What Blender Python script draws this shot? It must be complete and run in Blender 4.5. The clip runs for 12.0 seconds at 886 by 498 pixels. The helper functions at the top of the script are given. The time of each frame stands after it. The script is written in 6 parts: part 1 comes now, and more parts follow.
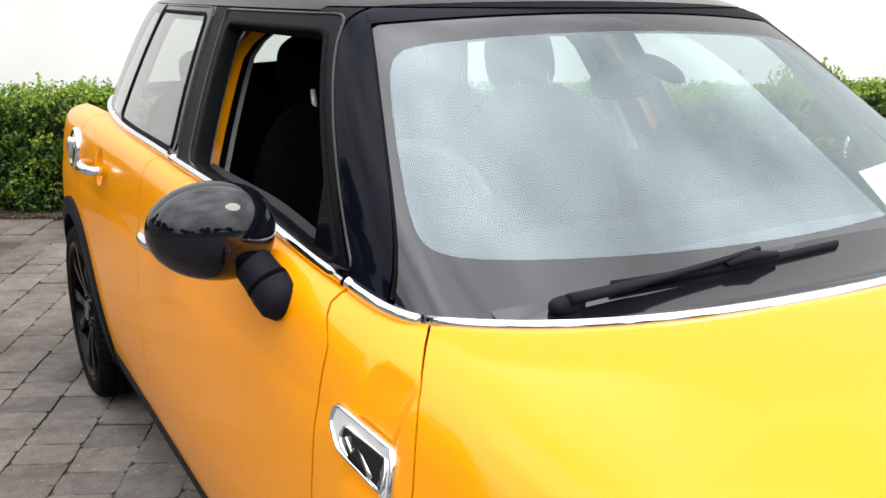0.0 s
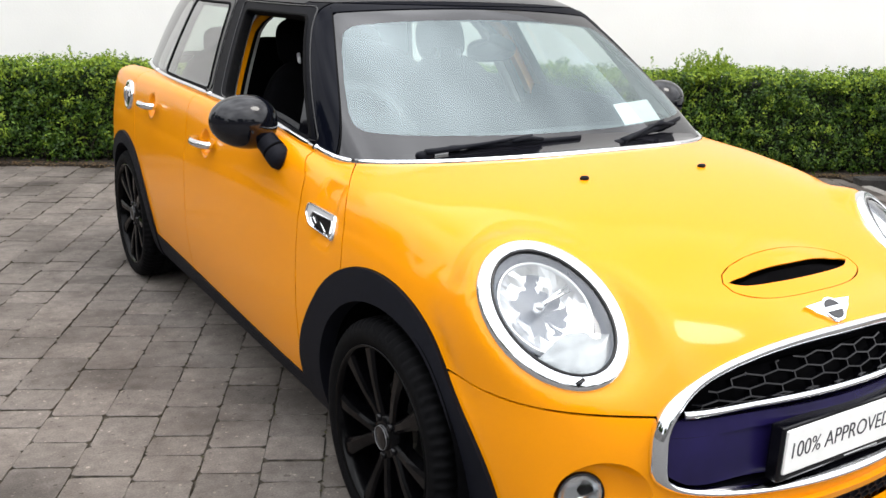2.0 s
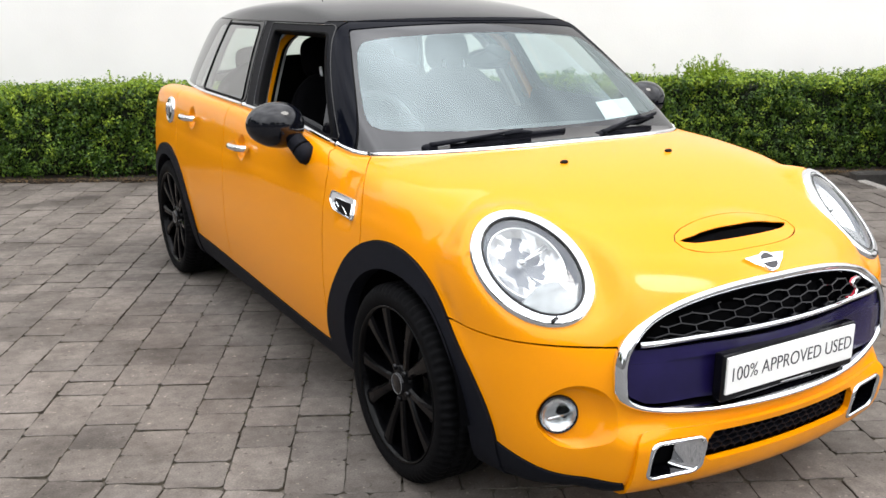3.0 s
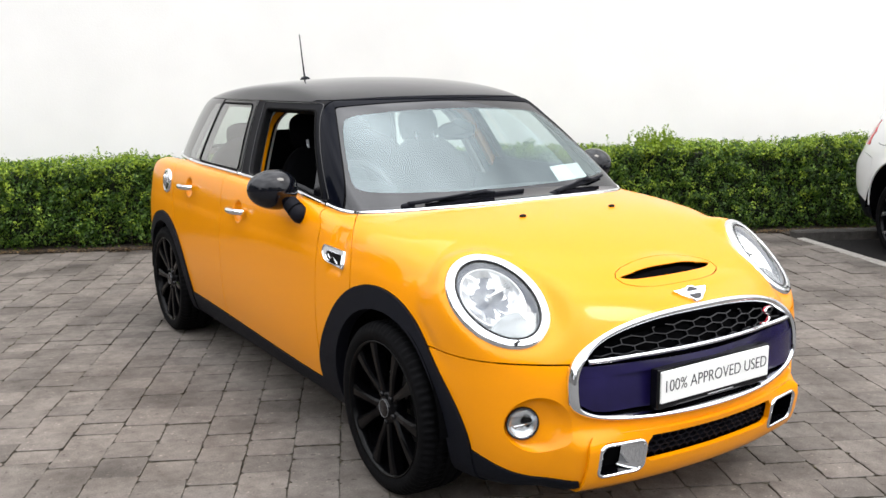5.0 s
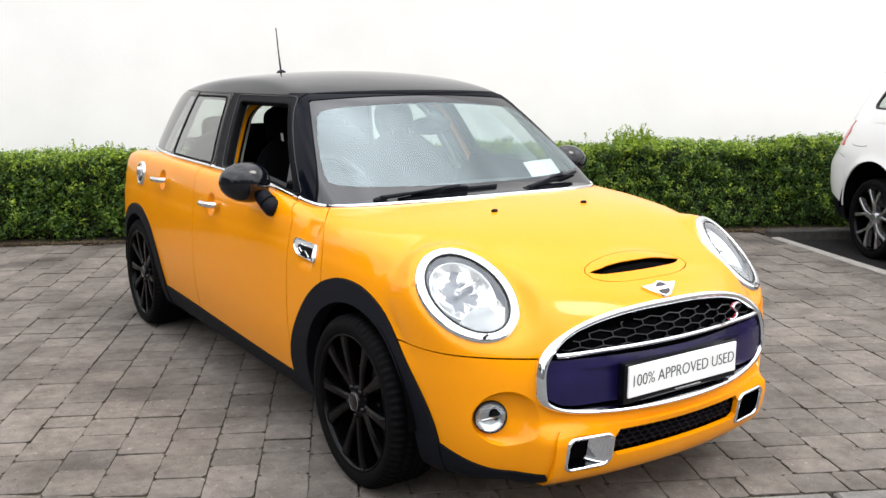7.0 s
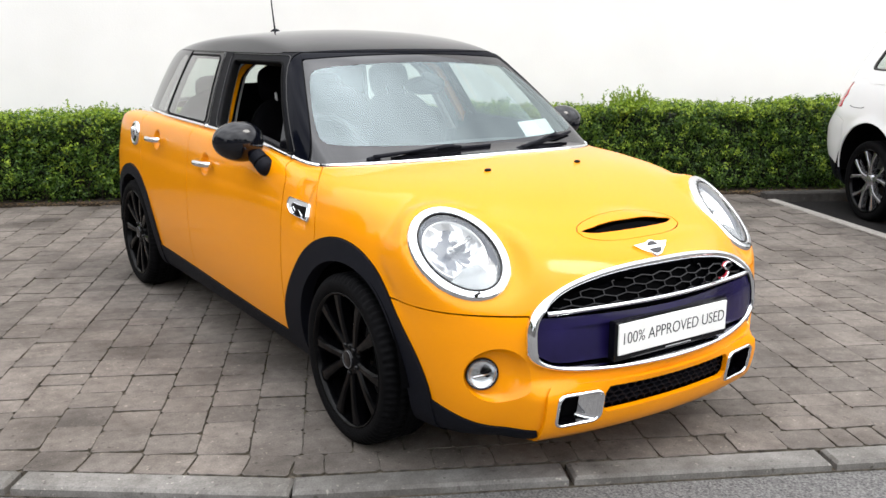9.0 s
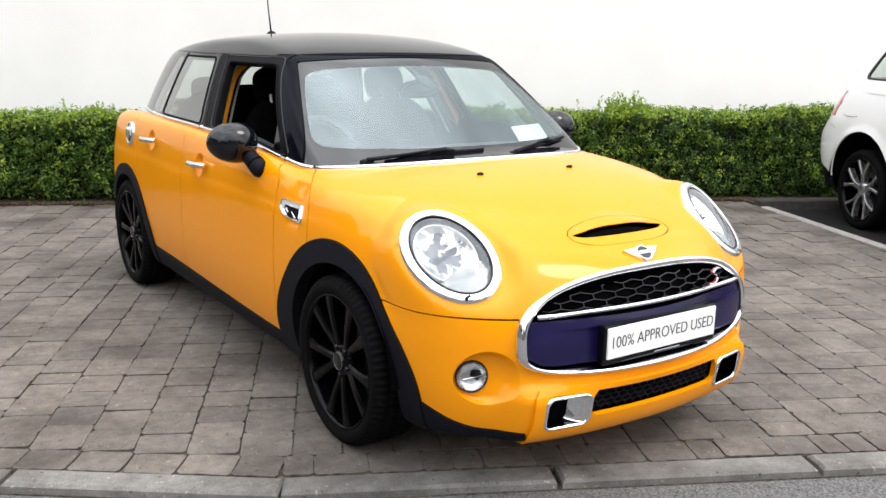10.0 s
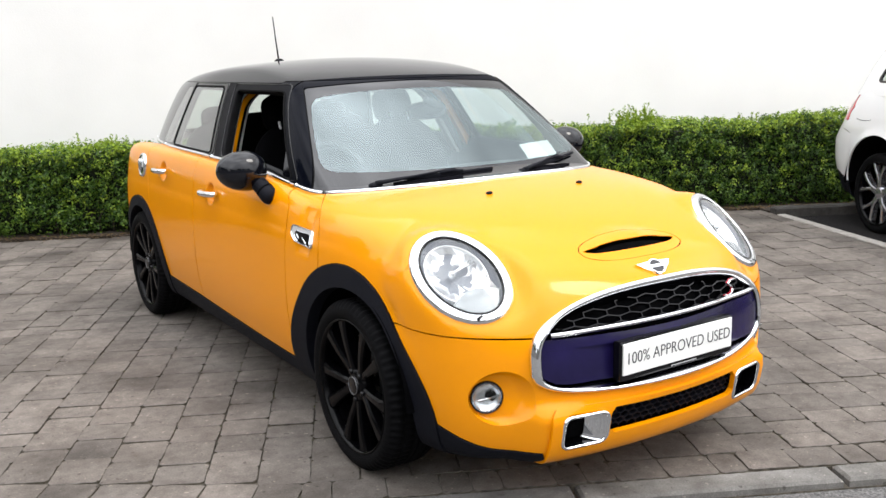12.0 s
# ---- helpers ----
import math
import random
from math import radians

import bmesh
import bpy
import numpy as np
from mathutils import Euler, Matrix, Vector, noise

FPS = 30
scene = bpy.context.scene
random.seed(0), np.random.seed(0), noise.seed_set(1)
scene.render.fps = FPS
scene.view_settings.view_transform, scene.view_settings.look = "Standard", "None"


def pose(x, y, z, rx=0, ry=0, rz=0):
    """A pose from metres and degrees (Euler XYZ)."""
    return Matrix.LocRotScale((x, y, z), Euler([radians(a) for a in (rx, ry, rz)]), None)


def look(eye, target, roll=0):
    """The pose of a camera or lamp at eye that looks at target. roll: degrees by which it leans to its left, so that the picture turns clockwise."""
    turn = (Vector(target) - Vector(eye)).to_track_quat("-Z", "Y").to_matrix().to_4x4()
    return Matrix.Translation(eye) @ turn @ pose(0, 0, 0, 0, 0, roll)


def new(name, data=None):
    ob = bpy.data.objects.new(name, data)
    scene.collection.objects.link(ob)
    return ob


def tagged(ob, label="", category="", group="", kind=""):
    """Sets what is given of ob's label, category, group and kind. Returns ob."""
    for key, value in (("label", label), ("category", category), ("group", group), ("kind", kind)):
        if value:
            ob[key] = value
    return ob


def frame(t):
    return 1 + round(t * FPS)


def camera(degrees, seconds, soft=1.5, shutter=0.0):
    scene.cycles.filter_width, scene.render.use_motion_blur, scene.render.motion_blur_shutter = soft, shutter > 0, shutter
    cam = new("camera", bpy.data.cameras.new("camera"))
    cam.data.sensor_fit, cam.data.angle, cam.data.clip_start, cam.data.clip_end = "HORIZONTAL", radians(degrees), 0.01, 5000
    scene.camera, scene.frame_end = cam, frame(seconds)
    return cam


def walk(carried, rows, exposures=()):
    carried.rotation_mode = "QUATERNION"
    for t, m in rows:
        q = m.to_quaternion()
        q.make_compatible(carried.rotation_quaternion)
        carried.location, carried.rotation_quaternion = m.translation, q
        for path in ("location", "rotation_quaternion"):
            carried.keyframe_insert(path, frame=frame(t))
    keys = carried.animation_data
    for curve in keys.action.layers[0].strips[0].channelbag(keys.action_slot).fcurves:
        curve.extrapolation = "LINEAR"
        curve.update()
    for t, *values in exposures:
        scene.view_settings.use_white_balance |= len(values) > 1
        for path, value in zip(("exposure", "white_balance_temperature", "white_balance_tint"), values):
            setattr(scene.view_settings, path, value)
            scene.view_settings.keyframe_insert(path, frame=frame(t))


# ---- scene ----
cam = camera(52.2, 12.0)
PATH = [
    (0, (-1.264, -0.617, 1.373), (-0.275, 1.036, 0.834), 0.5),
    (0.5, (-1.409, -1.019, 1.407), (-0.462, 0.652, 0.85), 2.9),
    (1, (-1.458, -1.336, 1.418), (-0.476, 0.332, 0.914), 2.4),
    (1.5, (-1.549, -1.617, 1.431), (-0.602, 0.066, 0.913), 0.6),
    (2, (-1.787, -1.83, 1.42), (-0.763, -0.206, 0.859), 1.9),
    (2.5, (-1.85, -2.052, 1.406), (-0.813, -0.411, 0.927), 1.7),
    (3, (-1.969, -2.253, 1.421), (-0.988, -0.591, 0.895), -0.0),
    (3.2, (-2.085, -2.312, 1.421), (-1.102, -0.636, 0.945), -0.7),
    (4.8, (-2.273, -2.594, 1.433), (-1.203, -0.935, 1.109), -0.7),
    (5, (-2.247, -2.646, 1.441), (-1.185, -0.992, 1.07), -0.6),
    (5.5, (-2.218, -2.708, 1.433), (-1.162, -1.063, 1.007), 1.5),
    (6, (-2.234, -2.705, 1.429), (-1.242, -1.017, 1.022), -0.1),
    (6.5, (-2.229, -2.668, 1.427), (-1.163, -1.02, 1.041), 0.8),
    (7, (-2.219, -2.669, 1.428), (-1.123, -1.038, 1.052), 0.1),
    (7.2, (-2.223, -2.666, 1.424), (-1.103, -1.052, 1.045), 0.3),
    (9, (-2.212, -2.691, 1.417), (-1.122, -1.077, 0.961), 0.2),
    (9.5, (-2.21, -2.679, 1.406), (-1.107, -1.073, 0.956), 0.4),
    (10, (-2.21, -2.713, 1.417), (-1.111, -1.103, 0.97), 0.9),
    (10.5, (-2.21, -2.723, 1.412), (-1.113, -1.109, 0.976), 0.7),
    (11, (-2.196, -2.705, 1.414), (-1.1, -1.087, 0.986), -0.5),
    (11.5, (-2.184, -2.698, 1.413), (-1.099, -1.069, 1.001), -1.5),
    (12, (-2.182, -2.717, 1.421), (-1.111, -1.077, 1.015), -1.4),
]
walk(cam, [(t, look(eye, target, roll)) for t, eye, target, roll in PATH], [(0.0, 0.08, 6500, 10), (0.8, 0.02, 6500, 10), (1.5, -0.06, 6500, 10), (12.0, -0.05, 6500, 10)])

# ---- daylight: bright overcast ----
world = bpy.data.worlds.new("overcast_sky")
scene.world = world
world.use_nodes = True
wt = world.node_tree
sky = wt.nodes.new("ShaderNodeTexSky")
sky.sky_type, sky.sun_disc = "NISHITA", False
sky.sun_elevation, sky.sun_rotation = radians(55), radians(138)
sky.air_density, sky.dust_density, sky.ozone_density = 1.0, 6.0, 1.0
# cloud cover: three times as bright overhead as at the horizon
way = wt.nodes.new("ShaderNodeTexCoord")
axis = wt.nodes.new("ShaderNodeSeparateXYZ")
rise = wt.nodes.new("ShaderNodeMapRange")
rise.inputs["From Min"].default_value, rise.inputs["From Max"].default_value = 0.0, 1.0
rise.inputs["To Min"].default_value, rise.inputs["To Max"].default_value = 0.33, 1.0
deck = wt.nodes.new("ShaderNodeMix")
deck.data_type = "RGBA"
deck.inputs["A"].default_value = (0, 0, 0, 1)
deck.inputs["B"].default_value = (32, 32.5, 33.5, 1)
drift = wt.nodes.new("ShaderNodeTexNoise")
drift.inputs["Scale"].default_value, drift.inputs["Detail"].default_value = 2.2, 3
billow = wt.nodes.new("ShaderNodeMapRange")
billow.inputs["From Min"].default_value, billow.inputs["From Max"].default_value = 0.3, 0.7
billow.inputs["To Min"].default_value, billow.inputs["To Max"].default_value = 0.45, 1.55
thick = wt.nodes.new("ShaderNodeMath")
thick.operation = "MULTIPLY"
cloud = wt.nodes.new("ShaderNodeMix")
cloud.data_type = "RGBA"
cloud.inputs["Factor"].default_value = 0.85
wt.links.new(way.outputs["Generated"], axis.inputs[0])
wt.links.new(axis.outputs["Z"], rise.inputs["Value"])
blown = wt.nodes.new("ShaderNodeMapping")
blown.inputs["Location"].default_value = (0.0, -0.25, 0.0)
wt.links.new(way.outputs["Generated"], blown.inputs["Vector"])
wt.links.new(blown.outputs["Vector"], drift.inputs["Vector"])
wt.links.new(drift.outputs["Fac"], billow.inputs["Value"])
wt.links.new(rise.outputs["Result"], thick.inputs[0])
wt.links.new(billow.outputs["Result"], thick.inputs[1])
wt.links.new(thick.outputs[0], deck.inputs["Factor"])
deck.clamp_factor = False
wt.links.new(sky.outputs[0], cloud.inputs["A"])
wt.links.new(deck.outputs["Result"], cloud.inputs["B"])
wt.links.new(cloud.outputs["Result"], wt.nodes["Background"].inputs[0])
wt.nodes["Background"].inputs[1].default_value = 0.121
sun = new("sun", bpy.data.lights.new("sun", "SUN"))
sun.data.energy, sun.data.angle, sun.data.color = 1.3, radians(20), (1, 0.96, 0.9)
sun.rotation_euler = Euler((radians(35), 0, radians(42)))


# ---- materials ----
def material(name, color, rough=0.5, metal=0.0, coat=0.0, noise_scale=0.0, var=0.0, bump=0.0, bump_scale=200.0, rough_var=0.0, spec=0.5):
    m = bpy.data.materials.new(name)
    m.use_nodes = True
    nt = m.node_tree
    b = nt.nodes["Principled BSDF"]
    b.inputs["Base Color"].default_value = (*color, 1)
    b.inputs["Roughness"].default_value = rough
    b.inputs["Metallic"].default_value = metal
    b.inputs["Specular IOR Level"].default_value = spec
    b.inputs["Coat Weight"].default_value = coat
    b.inputs["Coat Roughness"].default_value = 0.03
    co = nt.nodes.new("ShaderNodeTexCoord")
    if noise_scale:
        n = nt.nodes.new("ShaderNodeTexNoise")
        n.inputs["Scale"].default_value, n.inputs["Detail"].default_value = noise_scale, 6
        nt.links.new(co.outputs["Object"], n.inputs["Vector"])
        r = nt.nodes.new("ShaderNodeValToRGB")
        r.color_ramp.elements[0].position, r.color_ramp.elements[1].position = 0.3, 0.7
        r.color_ramp.elements[0].color = (*[c * (1 - var) for c in color], 1)
        r.color_ramp.elements[1].color = (*[min(1, c * (1 + var)) for c in color], 1)
        nt.links.new(n.outputs["Fac"], r.inputs["Fac"])
        nt.links.new(r.outputs["Color"], b.inputs["Base Color"])
        if rough_var:
            mr = nt.nodes.new("ShaderNodeMapRange")
            mr.inputs["To Min"].default_value, mr.inputs["To Max"].default_value = rough - rough_var, rough + rough_var
            nt.links.new(n.outputs["Fac"], mr.inputs["Value"])
            nt.links.new(mr.outputs["Result"], b.inputs["Roughness"])
    if bump:
        n2 = nt.nodes.new("ShaderNodeTexNoise")
        n2.inputs["Scale"].default_value, n2.inputs["Detail"].default_value = bump_scale, 4
        nt.links.new(co.outputs["Object"], n2.inputs["Vector"])
        bp = nt.nodes.new("ShaderNodeBump")
        bp.inputs["Strength"].default_value, bp.inputs["Distance"].default_value = bump, 0.004
        nt.links.new(n2.outputs["Fac"], bp.inputs["Height"])
        nt.links.new(bp.outputs["Normal"], b.inputs["Normal"])
    return m


def glass(name, tint, rough=0.0, shine=0.10, sheen=(1, 1, 1)):
    """A thin pane: clear straight through, with a real pane's reflection."""
    m = bpy.data.materials.new(name)
    m.use_nodes = True
    nt = m.node_tree
    nt.nodes.remove(nt.nodes["Principled BSDF"])
    tr = nt.nodes.new("ShaderNodeBsdfTransparent")
    tr.inputs["Color"].default_value = (*tint, 1)
    gl = nt.nodes.new("ShaderNodeBsdfGlossy")
    gl.inputs["Roughness"].default_value = rough
    gl.inputs["Color"].default_value = (*[0.70 + 0.30 * c for c in sheen], 1)
    lw = nt.nodes.new("ShaderNodeLayerWeight")
    lw.inputs["Blend"].default_value = 0.5
    pw = nt.nodes.new("ShaderNodeMath")
    pw.operation = "POWER"
    pw.inputs[1].default_value = 3.5
    nt.links.new(lw.outputs["Facing"], pw.inputs[0])
    fr = nt.nodes.new("ShaderNodeMath")
    fr.operation = "MULTIPLY_ADD"
    fr.inputs[1].default_value, fr.inputs[2].default_value = 1.0 - shine, shine
    nt.links.new(pw.outputs[0], fr.inputs[0])
    mix = nt.nodes.new("ShaderNodeMixShader")
    nt.links.new(fr.outputs[0], mix.inputs[0])
    nt.links.new(tr.outputs[0], mix.inputs[1])
    nt.links.new(gl.outputs[0], mix.inputs[2])
    nt.links.new(mix.outputs[0], nt.nodes["Material Output"].inputs[0])
    return m


PAINT = material("orange_paint", (0.78, 0.272, 0.0006), 0.35, 0.0, 0.6, 900.0, 0.05, spec=0.04)
PAINT.node_tree.nodes["Principled BSDF"].inputs["Coat IOR"].default_value = 1.48
PAINT.node_tree.nodes["Principled BSDF"].inputs["Coat Roughness"].default_value = 0.085
BLACK_PAINT = material("black_paint", (0.003, 0.0035, 0.006), 0.3, 0.0, 1.0, spec=0.0)
BLACK_PAINT.node_tree.nodes["Principled BSDF"].inputs["Coat IOR"].default_value = 1.46
PILLAR_BLACK = material("pillar_black", (0.0025, 0.003, 0.006), 0.25, 0.0, 0.16, spec=0.0)
BLACK_PLASTIC = material("black_plastic", (0.0055, 0.0060, 0.0095), 0.6, 0, 0, 60.0, 0.2, 0.25, 900, spec=0.11)
GLOSS_BLACK = material("gloss_black", (0.002, 0.002, 0.003), 0.15, 0.0, 0.15, spec=0.25)
# near-black colour in place of shade in slots, gaps and cavities
DARK = material("cavity_shade", (0.0015, 0.0015, 0.002), 0.9, 0, 0, 30, 0.3, spec=0.05)
RUBBER = material("tyre_rubber", (0.0035, 0.0035, 0.004), 0.7, 0, 0, 40, 0.25, 0.3, 500, spec=0.06)
CHROME = material("chrome", (0.82, 0.83, 0.85), 0.06, 1.0)
SATIN = material("satin_chrome", (0.6, 0.61, 0.63), 0.25, 1.0)
RIM = material("black_alloy", (0.0014, 0.0014, 0.0018), 0.16, 0.0, 0.0, 50, 0.2, spec=0.11)
FACET = material("faceted_mirror", (0.92, 0.92, 0.93), 0.30, 1.0)
REFLECTOR = material("lamp_reflector", (0.93, 0.93, 0.94), 0.38, 1.0)
SCREEN_GLASS = glass("screen_glass", (0.68, 0.76, 0.75), 0.0, 0.148, (0.45, 0.9, 1.0))
CLEAR_GLASS = glass("clear_glass", (0.86, 0.92, 0.90))
TINT_GLASS = glass("tinted_glass", (0.70, 0.77, 0.72), 0.0, 0.11)
FRIT = material("black_ceramic_band", (0.006, 0.006, 0.008), 0.3, 0.0, 1.0, 3.0, 0.3, spec=0.0)
FRIT.node_tree.nodes["Principled BSDF"].inputs["Coat IOR"].default_value = 1.6
CLOTH = material("seat_cloth", (0.0016, 0.0016, 0.002), 0.9, 0, 0, 120, 0.3, 0.4, 800, spec=0.03)
DASH = material("dash_plastic", (0.008, 0.0085, 0.010), 0.6, 0, 0, 80, 0.2, 0.3, 700, spec=0.25)
LINER = material("pale_lining", (0.42, 0.42, 0.40), 0.9, 0, 0, 60, 0.1, 0.2, 500)
LAMP_GLASS = glass("lamp_glass", (0.93, 0.95, 0.95), 0.0, 0.04)
LAMP_GREY = material("lamp_grey", (0.17, 0.18, 0.21), 0.4, 0.0, 0, 30, 0.1)
SILVER = material("silver_trim", (0.70, 0.70, 0.71), 0.3, 0.35, 0, 60, 0.05)
INDICATOR = material("indicator_plastic", (0.30, 0.31, 0.32), 0.25, 0.3, 0, 40, 0.3)
NAVY = material("navy_panel", (0.010, 0.007, 0.045), 0.25, 0.0, 0.2, 8, 0.3, spec=0.25)
VINYL = material("black_vinyl", (0.003, 0.0032, 0.005), 0.45, 0, 0, 90, 0.2, spec=0.05)
RED = material("emblem_red", (0.45, 0.01, 0.03), 0.25, 0.3, 0.5)
PLATE_WHITE = material("plate_white", (0.80, 0.80, 0.78), 0.4, 0, 0, 30, 0.03)
INK = material("dark_ink", (0.02, 0.02, 0.025), 0.5)
DISC = material("brake_steel", (0.05, 0.048, 0.046), 0.4, 0.8, 0, 60, 0.3)
# grey raised above black so the steering rim's shine sits in the colour
GREY_TRIM = material("grey_sheen_trim", (0.13, 0.13, 0.135), 0.45, 0, 0, 90, 0.2)
PAPER = material("white_paper", (0.8, 0.82, 0.8), 0.8, 0, 0, 40, 0.05)


# ---- the yard: its axes lie 27 degrees off the car's ----
YAW = radians(-27)
YARD = Matrix.Rotation(YAW, 4, "Z")


def mesh_ob(name, verts, faces, mat, parent=None, label="", smooth=False, kind=""):
    me = bpy.data.meshes.new(name)
    me.from_pydata([tuple(v) for v in verts], [], [tuple(f) for f in faces])
    me.update()
    if smooth:
        me.shade_smooth()
    for mm in mat if isinstance(mat, (list, tuple)) else [mat]:
        me.materials.append(mm)
    ob = new(name, me)
    if parent:
        ob.parent = parent
    if label or kind:
        tagged(ob, label, "", "", kind)
    return ob


def box(name, lo, hi, mat, parent=None, label="", bevel=0.0, segs=2):
    bm = bmesh.new()
    bmesh.ops.create_cube(bm, size=1)
    for v in bm.verts:
        v.co = Vector([lo[i] + (v.co[i] + 0.5) * (hi[i] - lo[i]) for i in range(3)])
    if bevel:
        bmesh.ops.bevel(bm, geom=bm.edges[:], offset=bevel, segments=segs, affect="EDGES", profile=0.6)
    return part(name, bm, mat, parent, label)


def part(name, bm, mat, parent=None, label="", smooth=False):
    me = bpy.data.meshes.new(name)
    bm.to_mesh(me)
    bm.free()
    if smooth:
        me.shade_smooth()
    me.materials.append(mat)
    ob = new(name, me)
    if parent:
        ob.parent = parent
    if label:
        tagged(ob, label)
    return ob


ASPHALT = material("asphalt", (0.105, 0.102, 0.100), 0.95, 0, 0, 130, 0.75, 1.0, 150)
WALL = material("white_render", (0.82, 0.81, 0.79), 0.9, 0, 0, 1.5, 0.03, 0.3, 60)
JOINT = material("joint_sand", (0.066, 0.056, 0.042), 1.0, 0, 0, 30, 0.6, 0.5, 300)


SOIL = material("soil", (0.035, 0.026, 0.018), 1.0, 0, 0, 40, 0.5, 1.0, 80)

ground = mesh_ob("ground", [(-400, -400, -0.035), (400, -400, -0.035), (400, 400, -0.035), (-400, 400, -0.035)], [(0, 1, 2, 3)], ASPHALT)
ground.matrix_world = YARD
# dark tarmac, taken near black to hold the SUV's shade as well
SHADED_TAR = material("dark_shaded_tarmac", (0.011, 0.010, 0.010), 0.95, 0, 0, 200, 0.5, 0.8, 300, spec=0.2)
bay = box("tarmac_bay", (3.2, -0.62, -0.30), (8.0, 4.25, -0.030), SHADED_TAR)
bay.matrix_world = YARD
tagged(bay, "dark tarmac of the next parking bay, blackened for the SUV's shade", "tarmac", "", "structure")
tagged(ground, "grey tarmac road surface with fine aggregate", "ground", "", "structure")
wall = box("wall_north", (-9.3, 5.55, -0.1), (16, 5.85, 6.0), WALL)
wall.matrix_world = YARD
tagged(wall, "tall plain white rendered wall behind the hedge", "wall", "", "structure")
soil = mesh_ob("soil_bed", [(a, b, z) for z in (-0.25, 0.015) for a, b in ((-8, 4.56), (3.11, 4.56), (3.13, 4.375), (8, 4.375), (8, 5.55), (-8, 5.55))], [(0, 1, 7, 6), (1, 2, 8, 7), (2, 3, 9, 8), (3, 4, 10, 9), (4, 5, 11, 10), (5, 0, 6, 11), (6, 7, 8, 9, 10, 11)], SOIL)
soil.matrix_world = YARD
tagged(soil, "dark soil strip under the hedge", "soil", "", "structure")
# unseen walls added to hold back low sky light and darken reflections
FAR_WALL = material("unseen_wall_render", (0.16, 0.155, 0.15), 0.9, 0, 0, 0.6, 0.35, 0.3, 20)
for name, lo, hi in (("wall_south", (-9.3, -14.3, -0.1), (20, -14.0, 2.4)), ("wall_west", (-9.3, -14.0, -0.1), (-9.0, 5.55, 2.4))):
    w = box(name, lo, hi, FAR_WALL)
    w.matrix_world = YARD
    tagged(w, "plain grey wall added out of view to dim low sky light", "wall", "", "structure")


# ---- the hatchback: its surface is the zero of a smooth field, cut into panels ----
def smax(a, b, k):
    return 0.5 * (a + b + np.sqrt((a - b) ** 2 + k * k))


def sstep(a, b, t):
    s = np.clip((t - a) / (b - a), 0, 1)
    return s * s * (3 - 2 * s)


LAMP_C = np.array((0.6195, -0.4239, 0.7569))
LAMP_N = np.array((0.2956, -0.6160, 0.7302))
LAMP_A = np.array((0.9270, 0.0002, -0.3751))
LAMP_B = np.array((0.2309, 0.7878, 0.5711))
LAMP_RA, LAMP_RB = 0.1400, 0.1910
HANDLES = ((1.36, 0.846), (2.10, 0.888))


def lower(p):
    x, y, z = np.abs(p[..., 0]), p[..., 1], p[..., 2]
    dz = z - 0.56
    half = 0.826 - 0.14 * np.maximum(dz, 0) ** 2 - 0.35 * np.minimum(dz, 0) ** 2
    half = half - 0.05 * np.maximum(0.2 - y, 0) ** 2 - 0.03 * np.maximum(y - 2.3, 0) ** 2
    side = x - half
    lip = sstep(0.40, 0.33, z) * sstep(0.58, 0.49, x)
    nose = -0.808 + 0.9 * np.maximum(z - 0.5, 0) ** 2 + 0.55 * np.maximum(0.4 - z, 0) ** 2 + 0.43 * x * x * (1 - 0.5 * lip) + 0.010 * lip
    front = nose - y
    r = 0.27 - y
    hood = 0.983 - 0.065 * r - 0.14 * r * np.abs(r) * (r > 0) - (0.068 - 0.038 * sstep(0.15, -0.25, y)) * x * x
    belt = 0.957 + 0.048 * sstep(0.35, 1.0, y) + 0.012 * sstep(1.0, 2.0, y)
    w = sstep(0.25, 0.65, y)
    top = z - ((1 - w) * hood + w * belt)
    k = 0.10 - 0.05 * sstep(0.3, 0.8, y) + 0.05 * sstep(0.0, -0.5, y) + 0.06 * sstep(0.42, 0.66, x) * sstep(0.2, -0.4, y) * sstep(0.50, 0.68, z)
    f = smax(side, front, 0.10)
    f = smax(f, top, k)
    # the pad round each headlight
    q = np.stack([x - LAMP_C[0], y - LAMP_C[1], z - LAMP_C[2]], -1)
    dn = q @ LAMP_N
    r = np.hypot(q @ LAMP_A / LAMP_RA, q @ LAMP_B / LAMP_RB)
    w = np.exp(-(np.maximum(r - 1.0, 0) / 0.30) ** 2) * sstep(0.16, 0.10, np.abs(dn))
    pad = f * (1 - w) + w * dn
    f = np.where(r > 1.0, smax(pad, f - 0.050 + 0.038 * sstep(1.02, 1.4, r) - 0.12 * sstep(0.80, 0.72, z), 0.015), pad)
    # handle cups, the dent above the side vents, the raised lip of the hood scoop
    for yc, zc in HANDLES:
        r = np.hypot((y - yc) / 0.058, (z - zc) / 0.052)
        f = f + 0.024 * sstep(1.02, 0.55, r) * (x > 0.5)
    r = np.maximum(np.abs(y - 0.335) / 0.07, np.abs(z - 0.81) / 0.085)
    f = f + 0.008 * sstep(1.12, 0.72, r) * (x > 0.5) * sstep(0.288, 0.318, y)
    r = np.hypot(x / 0.22, np.maximum(y + 0.540, 0) / 0.12)
    f = f - 0.016 * sstep(1.0, 0.2, r) * sstep(-0.560, -0.546, y) * (z > 0.7)
    tail = y - (3.23 - 0.18 * x * x - 0.2 * x ** 4 - 0.5 * np.maximum(z - 0.6, 0) ** 2)
    f = smax(f, tail, 0.10)
    return smax(f, 0.165 - z, 0.06)


